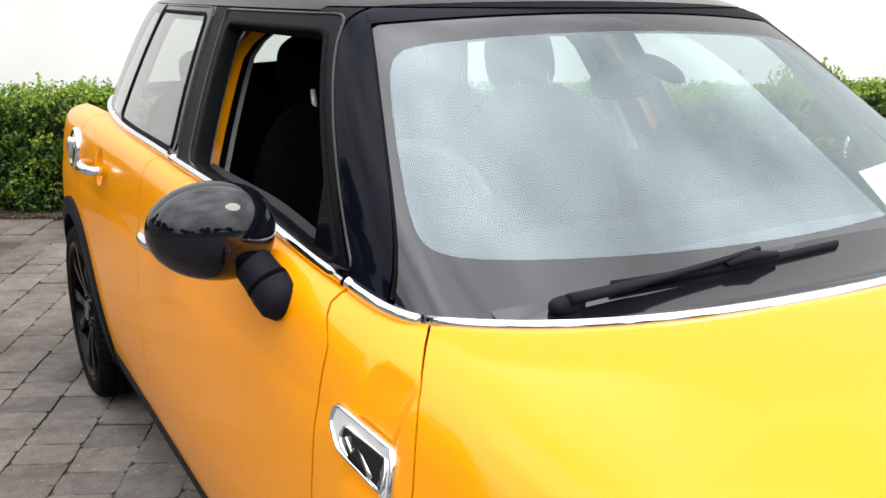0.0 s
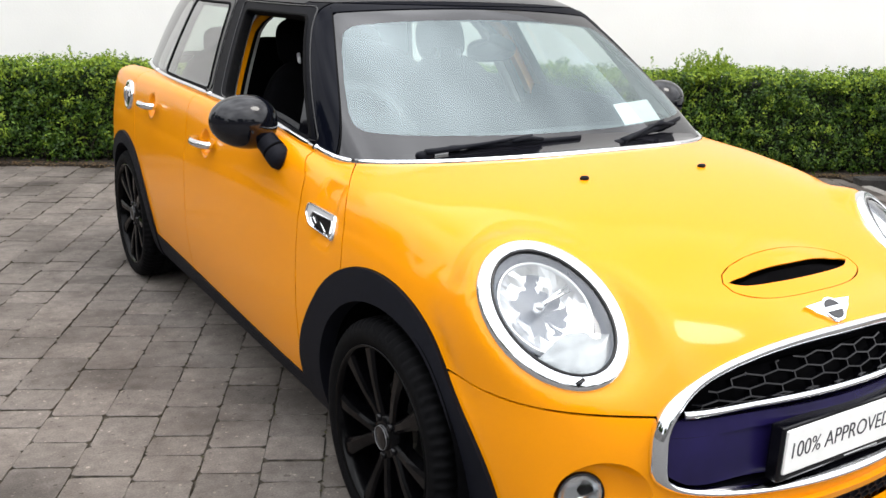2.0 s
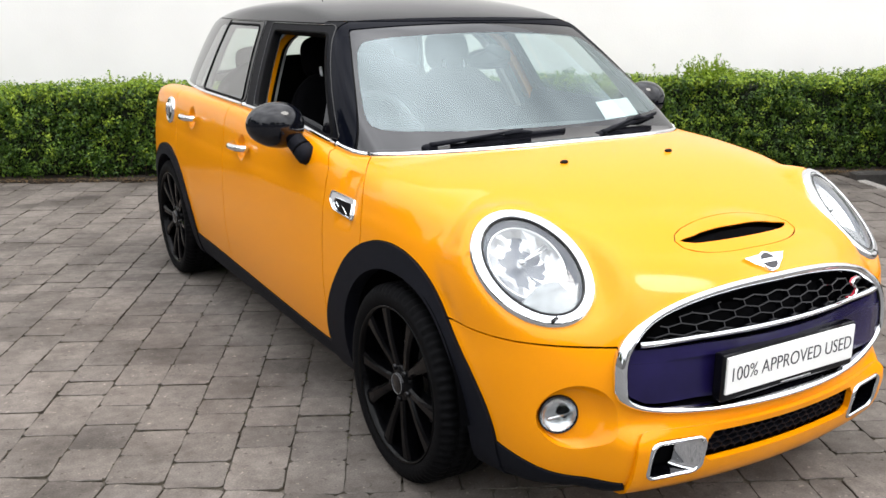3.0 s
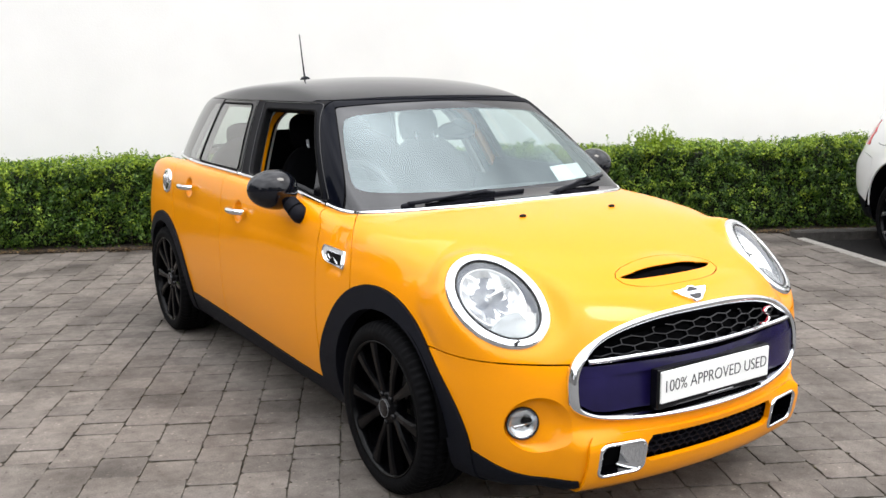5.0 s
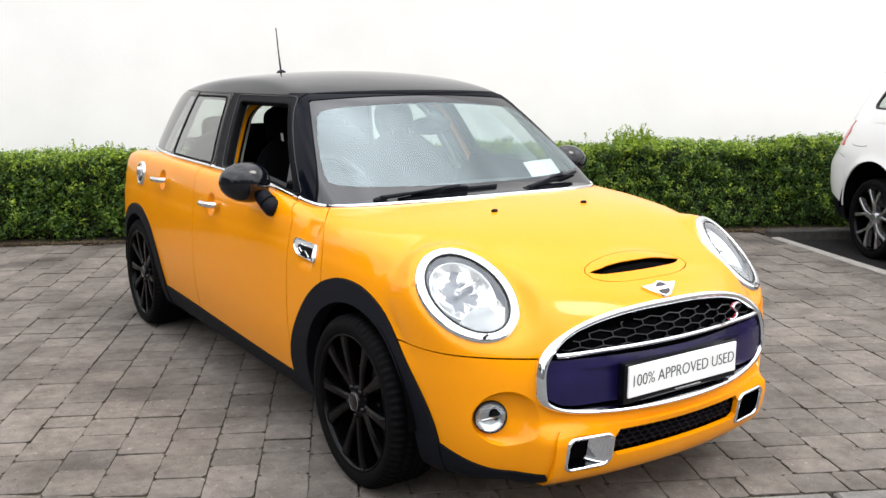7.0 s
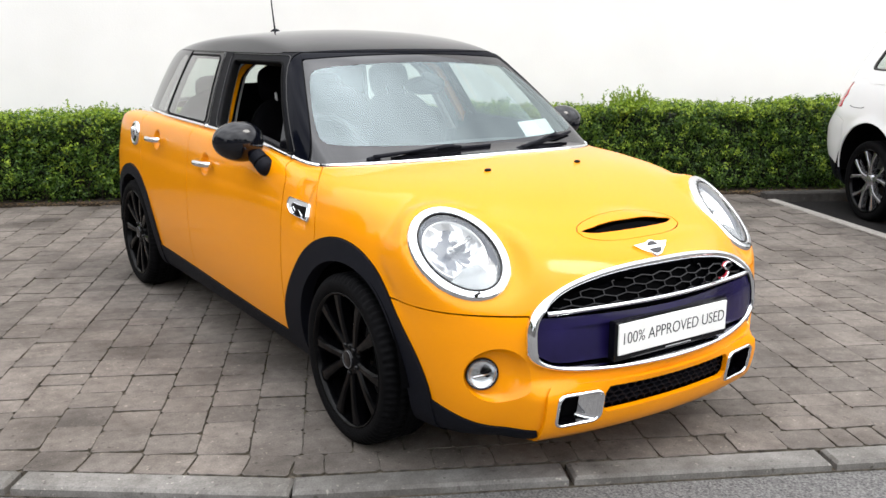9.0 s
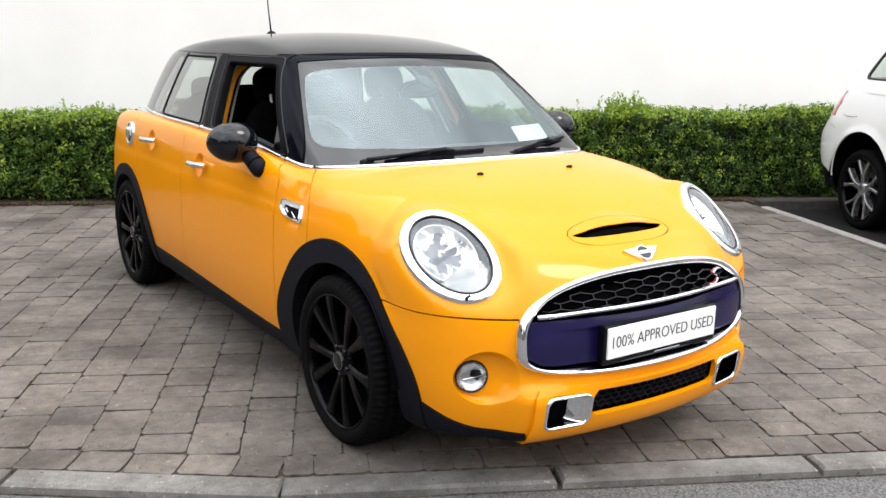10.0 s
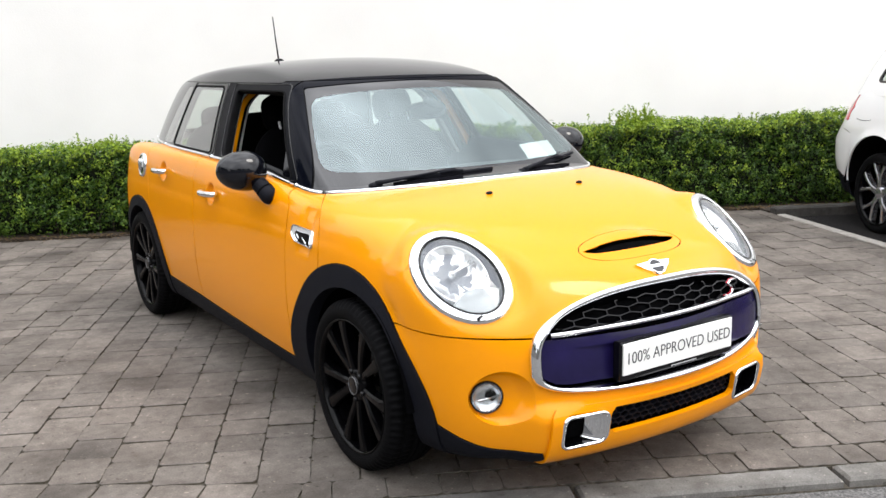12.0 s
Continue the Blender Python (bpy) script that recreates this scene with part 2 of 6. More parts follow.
def cabin(p):
    x, y, z = np.abs(p[..., 0]), p[..., 1], p[..., 2]
    dz = z - 0.96
    half = 0.752 - 0.36 * dz - 0.2 * dz * np.abs(dz) - 0.22 * np.maximum(0.95 - y, 0) ** 2 - 0.11 * np.maximum(y - 1.8, 0) ** 2
    side = x - half
    screen = 0.255 + 1.447 * (z - 0.955) + 0.28 * x * x - y
    roof = z - (1.454 - 0.10 * x * x - 0.06 * np.maximum(y - 1.5, 0) ** 2 - 0.22 * np.maximum(1.5 - y, 0) ** 2)
    back = y - (3.12 - 0.67 * (z - 1.0) - 0.25 * x * x)
    f = smax(side, screen, 0.05)
    f = smax(f, back, 0.12)
    return smax(f, roof, 0.04)


def cast(field, o, d, far=3.0):
    lo, hi = np.zeros(len(o)), np.full(len(o), far)
    for _ in range(34):
        mid = 0.5 * (lo + hi)
        inside = field(o + mid[:, None] * d) < 0
        lo, hi = np.where(inside, mid, lo), np.where(inside, hi, mid)
    return o + lo[:, None] * d


def slope(field, p, h=2e-4):
    g = np.stack([field(p + h * e) - field(p - h * e) for e in np.eye(3)], -1)
    return g / np.maximum(np.linalg.norm(g, axis=-1, keepdims=True), 1e-9)


class Shell:
    """A piece of a field's surface: points, faces, and the field."""

    def __init__(self, field, pts, faces):
        self.field, self.pts, self.faces = field, np.asarray(pts, float).reshape(-1, 3), faces

    def split(self, g):
        """Cut along g = 0. Returns (inside, outside)."""
        val = g(self.pts)
        val = np.where(np.abs(val) < 1e-6, 1e-6, val)
        pos = val > 0
        extra, cache, a_f, b_f = [], {}, [], []
        n = len(self.pts)
        for f in self.faces:
            s = [pos[i] for i in f]
            if all(s):
                b_f.append(f)
                continue
            if not any(s):
                a_f.append(f)
                continue
            a, b = [], []
            for i, j in zip(f, f[1:] + f[:1]):
                (b if pos[i] else a).append(i)
                if pos[i] != pos[j]:
                    key = (i, j) if i < j else (j, i)
                    if key not in cache:
                        t = val[key[0]] / (val[key[0]] - val[key[1]])
                        cache[key] = n + len(extra)
                        extra.append(self.pts[key[0]] * (1 - t) + self.pts[key[1]] * t)
                    a.append(cache[key])
                    b.append(cache[key])
            if len(a) > 2:
                a_f.append(a)
            if len(b) > 2:
                b_f.append(b)
        pts = self.pts
        if extra:
            ex = np.array(extra)
            ex = ex - self.field(ex)[:, None] * slope(self.field, ex)
            pts = np.vstack([pts, ex])
        return Shell(self.field, pts, a_f).tidy(), Shell(self.field, pts, b_f).tidy()

    def gap(self, g, w=0.0025):
        """As split, with a shut line of width 2 w between the two."""
        inside, rest = self.split(lambda p: g(p) + w)
        return inside, rest.split(lambda p: g(p) - w)[1]

    def tidy(self):
        used = sorted({i for f in self.faces for i in f})
        back = {i: k for k, i in enumerate(used)}
        self.pts = self.pts[used] if used else np.zeros((0, 3))
        self.faces = [[back[i] for i in f] for f in self.faces]
        return self


def shell_ob(name, sh, mat, parent, label="", sides="both", lift=0.0, lip=0.012, flat=False):
    """Link a half shell (x >= 0) as one mesh: mirrored whole, or one side of it; its rim is turned in by lip."""
    if not len(sh.faces):
        return None
    nrm = slope(sh.field, sh.pts)
    pts = sh.pts + nrm * (lift(sh.pts)[:, None] if callable(lift) else lift)
    count = {}
    for f in sh.faces:
        for i, j in zip(f, f[1:] + f[:1]):
            count[(i, j)] = count.get((i, j), 0) + 1
    rim = [(i, j) for (i, j) in count if (j, i) not in count and not (sh.pts[i][0] < 1e-4 and sh.pts[j][0] < 1e-4)]
    v, n, fs = [tuple(p) for p in pts], [tuple(q) for q in nrm], [list(f) for f in sh.faces]
    if lip:
        for i, j in rim:
            e = pts[j] - pts[i]
            o = np.cross(e, nrm[i])
            o = o / max(np.linalg.norm(o), 1e-9)
            k = len(v)
            v += [tuple(pts[i]), tuple(pts[j]), tuple(pts[j] - nrm[j] * lip), tuple(pts[i] - nrm[i] * lip)]
            n += [tuple(o)] * 4
            fs.append([k + 1, k, k + 3, k + 2])
    out_v, out_n, out_f = [], [], []
    for sign in {"both": (1, -1), "left": (1,), "right": (-1,)}[sides]:
        k = len(out_v)
        out_v += [(sign * a, b, c) for a, b, c in v]
        out_n += [(sign * a, b, c) for a, b, c in n]
        out_f += [[k + i for i in (f if sign > 0 else f[::-1])] for f in fs]
    me = bpy.data.meshes.new(name)
    me.from_pydata(out_v, [], out_f)
    me.update()
    me.shade_smooth()
    if not flat:
        me.normals_split_custom_set_from_vertices(out_n)
    me.materials.append(mat)
    ob = new(name, me)
    ob.parent = parent
    if label:
        tagged(ob, label)
    return ob


def fan(field, o0, o1, fronts, mids, backs, ups, low, high):
    """Rays from a line between o0 and o1, fanned at both ends, out to the surface; half of it, x >= 0."""
    st = [(o0, a) for a in np.linspace(0, 90, fronts)[:-1]]
    st += [((0, y, o0[2]), 90) for y in np.linspace(o0[1], o1[1], mids)]
    st += [(o1, a) for a in np.linspace(90, 180, backs)[1:]]
    th = np.radians(np.linspace(low, high, ups))
    o, d = [], []
    for c, a in st:
        h = np.array([math.sin(radians(a)), -math.cos(radians(a)), 0])
        for t in th:
            o.append(c)
            d.append(h * math.cos(t) + np.array([0, 0, math.sin(t)]))
    p = cast(field, np.array(o, float), np.array(d))
    p[:, 0] = np.where(p[:, 0] < 1e-5, 0, p[:, 0])
    faces = []
    for i in range(len(st) - 1):
        for j in range(ups - 1):
            a = i * ups + j
            faces.append([a, a + ups, a + ups + 1, a + 1])
    return Shell(field, p, faces)


car = new("car")
tagged(car, "orange-yellow five-door hatchback with black roof parked on block paving", "car")

HUB = 0.305
FRONT_ARCH, REAR_ARCH = (0.03, 0.434), (2.567, 0.405)


def ring(yc, r):
    return lambda p: np.maximum(np.hypot(p[:, 1] - yc, p[:, 2] - HUB) - r, 0.45 - np.abs(p[:, 0]))


def grille_edge(inset=0.0):
    def g(p):
        x, z = np.abs(p[:, 0]), p[:, 2] - 0.51
        up = z > 0
        n = np.where(up, 2.5, 4.2)
        b = np.where(up, 0.204, 0.112) - inset
        q = (x / (0.53 - inset)) ** n + (np.abs(z) / b) ** n
        return np.where(p[:, 1] < -0.3, (q ** (1 / n) - 1) * b, 1.0)
    return g



def lamp_edge(grow=0.0):
    def g(p):
        q = np.stack([np.abs(p[:, 0]), p[:, 1], p[:, 2]], -1) - LAMP_C
        r = np.hypot(q @ LAMP_A / (LAMP_RA + grow), q @ LAMP_B / (LAMP_RB + grow))
        return np.where(np.abs(q @ LAMP_N) < 0.15, (r - 1) * LAMP_RA, 1.0)
    return g


def hood_rear(x):
    return 0.150 + 0.33 * x ** 2 + 1.15 * x ** 6


def hood_back(p):
    return hood_rear(p[:, 0]) - p[:, 1]


body = fan(lower, (0, 0.25, 0.55), (0, 2.6, 0.55), 90, 120, 40, 120, -60, 90)
_, body = body.split(lambda p: np.maximum(np.maximum(hood_back(p), np.abs(p[:, 0]) - 0.69), 0.86 - p[:, 2]))
_, body = body.split(ring(0.005, 0.355))
_, body = body.split(ring(2.567, 0.345))


def flare(yc, r, grow, dip=0.0):
    """The outer edge of an arch trim, wider towards its feet and a little flatter towards the lamp."""
    return lambda p: np.maximum(np.hypot(p[:, 1] - yc, p[:, 2] - HUB) - r + dip * np.exp(-((np.arctan2(p[:, 2] - HUB, yc - p[:, 1]) - 0.80) / 0.40) ** 2) - grow * sstep(0.28, 0.0, p[:, 2] - HUB), 0.45 - np.abs(p[:, 0]))


trim_f, body = body.gap(flare(*FRONT_ARCH, 0.045, 0.018), 0.001)
trim_r, body = body.gap(flare(*REAR_ARCH, 0.02), 0.001)


def sill_line(p):
    x = np.abs(p[:, 0])
    chin = 0.10 + (0.122 + 0.10 * np.clip((x - 0.5) / 0.26, 0, 1) ** 3) * sstep(0.46, 0.50, x)
    return p[:, 2] - np.where(p[:, 1] > 0.1, 0.272 + 0.04 * sstep(0.4, 2.2, p[:, 1]), chin)


sill, body = body.gap(sill_line, 0.001)
_, body = body.split(grille_edge())
_, body = body.split(lamp_edge(-0.004))
hood_side = lambda p: p[:, 1] - (0.228 + 0.030 * np.maximum((p[:, 2] - 0.7) / 0.15, 0) ** 2 + 0.10 * np.maximum((p[:, 2] - 0.7) / 0.236, 0) ** 8)
hood, body = body.gap(lambda p: np.maximum(hood_side(p), 0.585 + 0.012 * sstep(0.5, 0.75, np.abs(p[:, 0])) - p[:, 2]))
bumper, body = body.gap(lambda p: p[:, 1] + 0.05)
fender, body = body.gap(lambda p: p[:, 1] - 0.511 - 0.058 * sstep(0.875, 0.95, p[:, 2]))
front_door, body = body.gap(lambda p: p[:, 1] - 1.60)
rear_door, quarter = body.gap(lambda p: p[:, 1] - (2.34 + 0.2 * (p[:, 2] - 0.6)))



# ---- builders of small parts ----
def sweep(name, pts, outs, ups, profile, mat, parent, label="", closed=True, flip=False, smooth=True):
    """Carry a profile of (out, up) steps along a path whose own out and up directions are given."""
    pts, outs, ups = np.asarray(pts, float), np.asarray(outs, float), np.asarray(ups, float)
    n, k = len(pts), len(profile)
    v, f = [], []
    for i in range(n):
        for a, b in profile:
            v.append(pts[i] + outs[i] * a + ups[i] * b)
    for i in range(n if closed else n - 1):
        j = (i + 1) % n
        for c in range(k - 1):
            q = [i * k + c, j * k + c, j * k + c + 1, i * k + c + 1]
            f.append(q[::-1] if flip else q)
    if not closed:
        f.append(list(range(k)))
        f.append([(n - 1) * k + c for c in range(k)][::-1])
    ob = mesh_ob(name, v, f, mat, parent, label, smooth)
    return ob


def unit(a):
    a = np.asarray(a, float)
    return a / np.maximum(np.linalg.norm(a, axis=-1, keepdims=True), 1e-9)


def tangents(pts, closed):
    if closed:
        return unit(np.roll(pts, -1, 0) - np.roll(pts, 1, 0))
    return unit(np.gradient(pts, axis=0))


def on_field(field, pts, way):
    """The places where the field's surface lies, from points inside it, along a way."""
    pts = np.asarray(pts, float)
    return cast(field, pts, np.tile(np.asarray(way, float), (len(pts), 1)))


def strip(name, field, pts, profile, mat, parent, label="", closed=False, lift=0.0, side=1):
    """A moulding laid along a path on the surface; profile in (across, up)."""
    up = slope(field, pts)
    t = tangents(pts, closed)
    across = unit(np.cross(up, t))
    p, o, u = pts + up * lift, across, up
    if side < 0:
        m = np.array((-1, 1, 1))
        p, o, u = p * m, o * m, u * m
    return sweep(name, p, o, u, profile, mat, parent, label, closed, side < 0)


def half_round(w, h, n=7, deep=0.004):
    pr = [(-w / 2, -deep)] + [(-w / 2 * math.cos(math.pi * i / (n - 1)), h * math.sin(math.pi * i / (n - 1))) for i in range(n)] + [(w / 2, -deep)]
    return pr


def lathe(name, profile, segs, mat, parent, m=None, label="", smooth=True, notch=None):
    """Turn a profile of (radius, along) round the local x axis."""
    v, f = [], []
    k = len(profile)
    for i in range(segs):
        a = 2 * math.pi * i / segs
        for c, (r, x) in enumerate(profile):
            if notch and c in notch and i % 3 == 0:
                r -= 0.011
            v.append(Vector((x, r * math.cos(a), r * math.sin(a))))
    for i in range(segs):
        j = (i + 1) % segs
        for c in range(k - 1):
            f.append([i * k + c, i * k + c + 1, j * k + c + 1, j * k + c])
    if m is not None:
        v = [m @ p for p in v]
        if m.determinant() < 0:
            f = [q[::-1] for q in f]
    return mesh_ob(name, v, f, mat, parent, label, smooth)


def blob(name, centre, radii, mat, parent, power=2.0, label="", rows=24, cols=36, turn=None, squash=None):
    """A rounded body: a super-ellipsoid, with an optional function that shapes its points."""
    v, f = [], []

    def sp(a, e):
        return math.copysign(abs(a) ** e, a)
    e = 2.0 / power
    for i in range(rows + 1):
        t = -math.pi / 2 + math.pi * i / rows
        for j in range(cols):
            u = 2 * math.pi * j / cols
            p = Vector((radii[0] * sp(math.cos(t), e) * sp(math.cos(u), e), radii[1] * sp(math.cos(t), e) * sp(math.sin(u), e), radii[2] * sp(math.sin(t), e)))
            if squash:
                p = squash(p)
            if turn:
                p = turn @ p
            v.append(p + Vector(centre))
    for i in range(rows):
        for j in range(cols):
            f.append([i * cols + j, i * cols + (j + 1) % cols, (i + 1) * cols + (j + 1) % cols, (i + 1) * cols + j])
    return mesh_ob(name, v, f, mat, parent, label, True)


def rod(name, pts, r, mat, parent, label="", sides=8, flat=1.0):
    """A round bar along points; r a number or one for each point."""
    pts = np.asarray(pts, float)
    t = tangents(pts, False)
    ref = np.array((0.02, 0.05, 1.0)) if abs(t[0][2]) < 0.9 else np.array((0.05, 1.0, 0.02))
    o = unit(np.cross(t, ref))
    u = unit(np.cross(o, t))
    rr = np.full(len(pts), r) if np.isscalar(r) else np.asarray(r, float)
    v, f = [], []
    for i in range(len(pts)):
        for c in range(sides):
            a = 2 * math.pi * c / sides
            v.append(pts[i] + rr[i] * (o[i] * math.cos(a) + u[i] * math.sin(a) * flat))
    for i in range(len(pts) - 1):
        for c in range(sides):
            d = (c + 1) % sides
            f.append([i * sides + c, i * sides + d, (i + 1) * sides + d, (i + 1) * sides + c])
    f += [list(range(sides))[::-1], [(len(pts) - 1) * sides + c for c in range(sides)]]
    return mesh_ob(name, v, f, mat, parent, label, True)


def lettering(text, size, mat, parent, m, width=None, name="lettering", label=""):
    cu = bpy.data.curves.new(name, "FONT")
    cu.body, cu.size, cu.extrude, cu.align_x, cu.align_y, cu.offset = text, size, 0.0006, "CENTER", "CENTER", -0.0006
    tmp = new("text_form", cu)
    me = bpy.data.meshes.new_from_object(tmp.evaluated_get(bpy.context.evaluated_depsgraph_get()))
    bpy.data.objects.remove(tmp)
    if width:
        xs = [v.co.x for v in me.vertices]
        k = width / (max(xs) - min(xs))
        for v in me.vertices:
            v.co.x *= k
    me.transform(m)
    me.materials.clear()
    me.materials.append(mat)
    ob = new(name, me)
    ob.parent = parent
    if label:
        tagged(ob, label)
    return ob


MX = {1: np.array((1, 1, 1.0)), -1: np.array((-1, 1, 1.0))}
SIDES = ((-1, "right"), (1, "left"))

# ---- bumper openings ----
def rounded(ax, x0, x1, z0, z1, r, depth=-0.3):
    """Inside a rounded box of two axes on the car's front (ax 0) or flank (ax 1)."""
    def g(p):
        a = np.abs(p[:, 0]) if ax == 0 else p[:, 1]
        z = p[:, 2]
        dx, dz = np.abs(a - (x0 + x1) / 2) - (x1 - x0) / 2 + r, np.abs(z - (z0 + z1) / 2) - (z1 - z0) / 2 + r
        d = np.hypot(np.maximum(dx, 0), np.maximum(dz, 0)) + np.minimum(np.maximum(dx, dz), 0) - r
        return np.where((p[:, 1] < depth) if ax == 0 else (np.abs(p[:, 0]) > 0.5), d, 1.0)
    return g


SCOOP = (0.293, 0.459, 0.229, 0.344, 0.03)
duct, bumper = bumper.split(rounded(0, *SCOOP))
intake, bumper = bumper.split(rounded(0, -0.290, 0.290, 0.262, 0.348, 0.012))
fog_hole, bumper = bumper.split(lambda p: np.where(p[:, 1] < -0.3, np.hypot(np.abs(p[:, 0]) - 0.603, p[:, 2] - 0.402) - 0.088, 1.0))
slot, hood = hood.split(lambda p: np.where(p[:, 2] > 0.7, (((p[:, 0] / 0.212) ** 10 + ((p[:, 1] + 0.553 - 0.3 * p[:, 0] ** 2) / 0.015) ** 2) ** 0.5 - 1) * 0.015, 1.0))
scoop_seam = lambda p: np.where(p[:, 2] > 0.7, ((np.abs(p[:, 0]) / 0.228) ** 2.6 + (np.abs(p[:, 1] + 0.545) / 0.066) ** 2.2) - 1, 1.0) * 0.04
hood_scoop, hood = hood.gap(scoop_seam, 0.0009)

hood_ob = shell_ob("hood", hood, PAINT, car, lip=0.004)
shell_ob("hood_scoop", hood_scoop, PAINT, hood_ob, lip=0.003)
# near-black sheet stands in for the shade inside the slot
shell_ob("scoop_slot", slot, DARK, hood_ob, "near-black sheet closing the scoop slot, for the shade inside", lift=-0.02, lip=0)
lip_piece, bumper = bumper.split(rounded(0, -0.492, 0.492, 0.10, 0.366, 0.035))
bumper_ob = shell_ob("front_bumper", bumper, PAINT, car)
shell_ob("bumper_lip", lip_piece, PAINT, bumper_ob, "raised painted lip round the ducts", lift=0.014, lip=0.018)


def cup_rim(yc, zc):
    return lambda p: np.where(np.abs(p[:, 0]) > 0.5, (np.hypot((p[:, 1] - yc) / 0.058, (p[:, 2] - zc) / 0.052) - 1.06) * 0.055, 1.0)


front_door = front_door.split(cup_rim(*HANDLES[0]))[1]
rear_door = rear_door.split(cup_rim(*HANDLES[1]))[1]
cups = []
for yc, zc in HANDLES:
    o = [(0.3, yc, zc)]
    for k in range(1, 15):
        for a in np.linspace(0, 2 * math.pi, 49)[:-1]:
            o.append((0.3, yc + 0.058 * 1.063 * k / 14 * math.cos(a), zc + 0.052 * 1.063 * k / 14 * math.sin(a)))
    faces = [[0, 1 + c, 1 + (c + 1) % 48] for c in range(48)]
    for k in range(13):
        for c in range(48):
            d = (c + 1) % 48
            faces.append([1 + k * 48 + c, 1 + (k + 1) * 48 + c, 1 + (k + 1) * 48 + d, 1 + k * 48 + d])
    cups.append(Shell(lower, cast(lower, np.array(o), np.tile((1.0, 0, 0), (len(o), 1))), faces))
doors = {}
for s, nm in SIDES:
    shell_ob("fender", fender, PAINT, car, sides=nm, lip=0.005)
    doors[s] = (shell_ob("front_door", front_door, PAINT, car, sides=nm, lip=0.005), shell_ob("rear_door", rear_door, PAINT, car, sides=nm, lip=0.005))
    for cup, door in zip(cups, doors[s]):
        shell_ob("handle_cup", cup, PAINT, door, sides=nm, lip=0)
    shell_ob("arch_trim", trim_f, BLACK_PLASTIC, car, "matt black plastic arch trim", sides=nm, lift=0.010, lip=0.05)
    shell_ob("arch_trim", trim_r, BLACK_PLASTIC, car, "matt black plastic arch trim", sides=nm, lift=0.010, lip=0.05)
shell_ob("rear_quarter", quarter, PAINT, car, lip=0.005)
shell_ob("sill_trim", sill, BLACK_PLASTIC, car, "matt black plastic lower trim", lift=0.005)
inner = fan(lower, (0, 0.25, 0.55), (0, 2.6, 0.55), 50, 70, 24, 60, -60, 90)
_, inner = inner.split(lambda p: np.maximum(np.maximum(hood_back(p), np.abs(p[:, 0]) - 0.69), 0.86 - p[:, 2]))
_, inner = inner.split(ring(0.0, 0.36))
_, inner = inner.split(ring(2.567, 0.36))
_, inner = inner.split(grille_edge(-0.01))
_, inner = inner.split(lamp_edge(0.005))
# near-black sheet behind the shut lines, so the gaps look shaded
shell_ob("inner_body", inner, DARK, car, lift=-0.04, lip=0)

# ---- cabin ----
house = fan(cabin, (0, 1.1, 1.0), (0, 2.4, 1.0), 90, 80, 30, 100, -12, 90)


def waist(y):
    return 0.938 + 0.055 * sstep(0.40, 1.0, y) + 0.010 * sstep(1.0, 2.0, y)


def belt_z(p):
    return waist(p[:, 1])


house = house.split(lambda p: p[:, 2] - np.where(p[:, 1] > 0.45, belt_z(p), 0.93))[1]


def screen_edge(inset=0.0, low=0.0, rnd=0.005, top_in=0.0):
    def g(p):
        x, z = np.abs(p[:, 0]), p[:, 2]
        side = x - (0.69 - 0.40 * (z - 0.966) - 0.22 * (z - 0.966) ** 2 - inset)
        top = z - (1.343 - 0.075 * x * x - top_in)
        return np.maximum(smax(smax(side, top, rnd), 0.90 + low + 0.02 * x * x - z, rnd), p[:, 1] - 1.1)
    return g


def window(y0, dy0, y1, dy1, top, inset=0.0):
    """A side window between two leaning lines, rounded at its corners."""
    def g(p):
        y, z = p[:, 1], p[:, 2]
        a = (y0 + dy0 * (z - 1.0) + inset) - y
        b = y - (y1 + dy1 * (z - 1.0) - inset)
        c = z - (top - inset)
        d = belt_z(p) + 0.018 + inset - z
        return np.maximum(smax(smax(a, b, 0.01), smax(c, d, 0.01), 0.02), 0.42 - np.abs(p[:, 0]))
    return g


windscreen, house = house.gap(screen_edge(), 0.0022)
clear, frit = windscreen.split(screen_edge(0.010, 0.096, 0.040, 0.032))
shell_ob("windscreen", clear, SCREEN_GLASS, car, lip=0)
shell_ob("windscreen_band", frit, FRIT, car, "black ceramic border of the windscreen", lip=0.006)
zs = np.linspace(0.952, 1.338, 40)
for s, nm in SIDES:
    ps = on_field(cabin, np.stack([0.69 - 0.40 * (zs - 0.966) - 0.22 * (zs - 0.966) ** 2, np.full(40, 1.2), zs], -1), (0, -1, 0))
    strip("screen_seal", cabin, ps, half_round(0.0045, 0.0, 5, 0.022), RUBBER, car, "black rubber windscreen seal", side=s)
win_f, house = house.split(window(0.640, 0.97, 1.335, 0.42, 1.312))
win_r, house = house.split(window(1.53, 0.39, 2.165, -0.12, 1.325))
win_q, house = house.split(window(2.205, -0.12, 2.46, -0.55, 1.32))
back_win, house = house.split(lambda p: np.maximum(np.maximum(np.abs(p[:, 0]) - 0.5, 1.04 - p[:, 2]), np.maximum(p[:, 2] - 1.33, 2.7 - p[:, 1])))
for s, nm in SIDES:
    if s > 0:
        shell_ob("door_window", win_f, CLEAR_GLASS, doors[s][0], "clear closed window", sides=nm, lip=0)
    shell_ob("door_window", win_r, TINT_GLASS, doors[s][1], "tinted closed window", sides=nm, lip=0)
    shell_ob("quarter_window", win_q, TINT_GLASS, car, "tinted quarter window", sides=nm, lip=0)
shell_ob("rear_window", back_win, TINT_GLASS, car, lip=0)


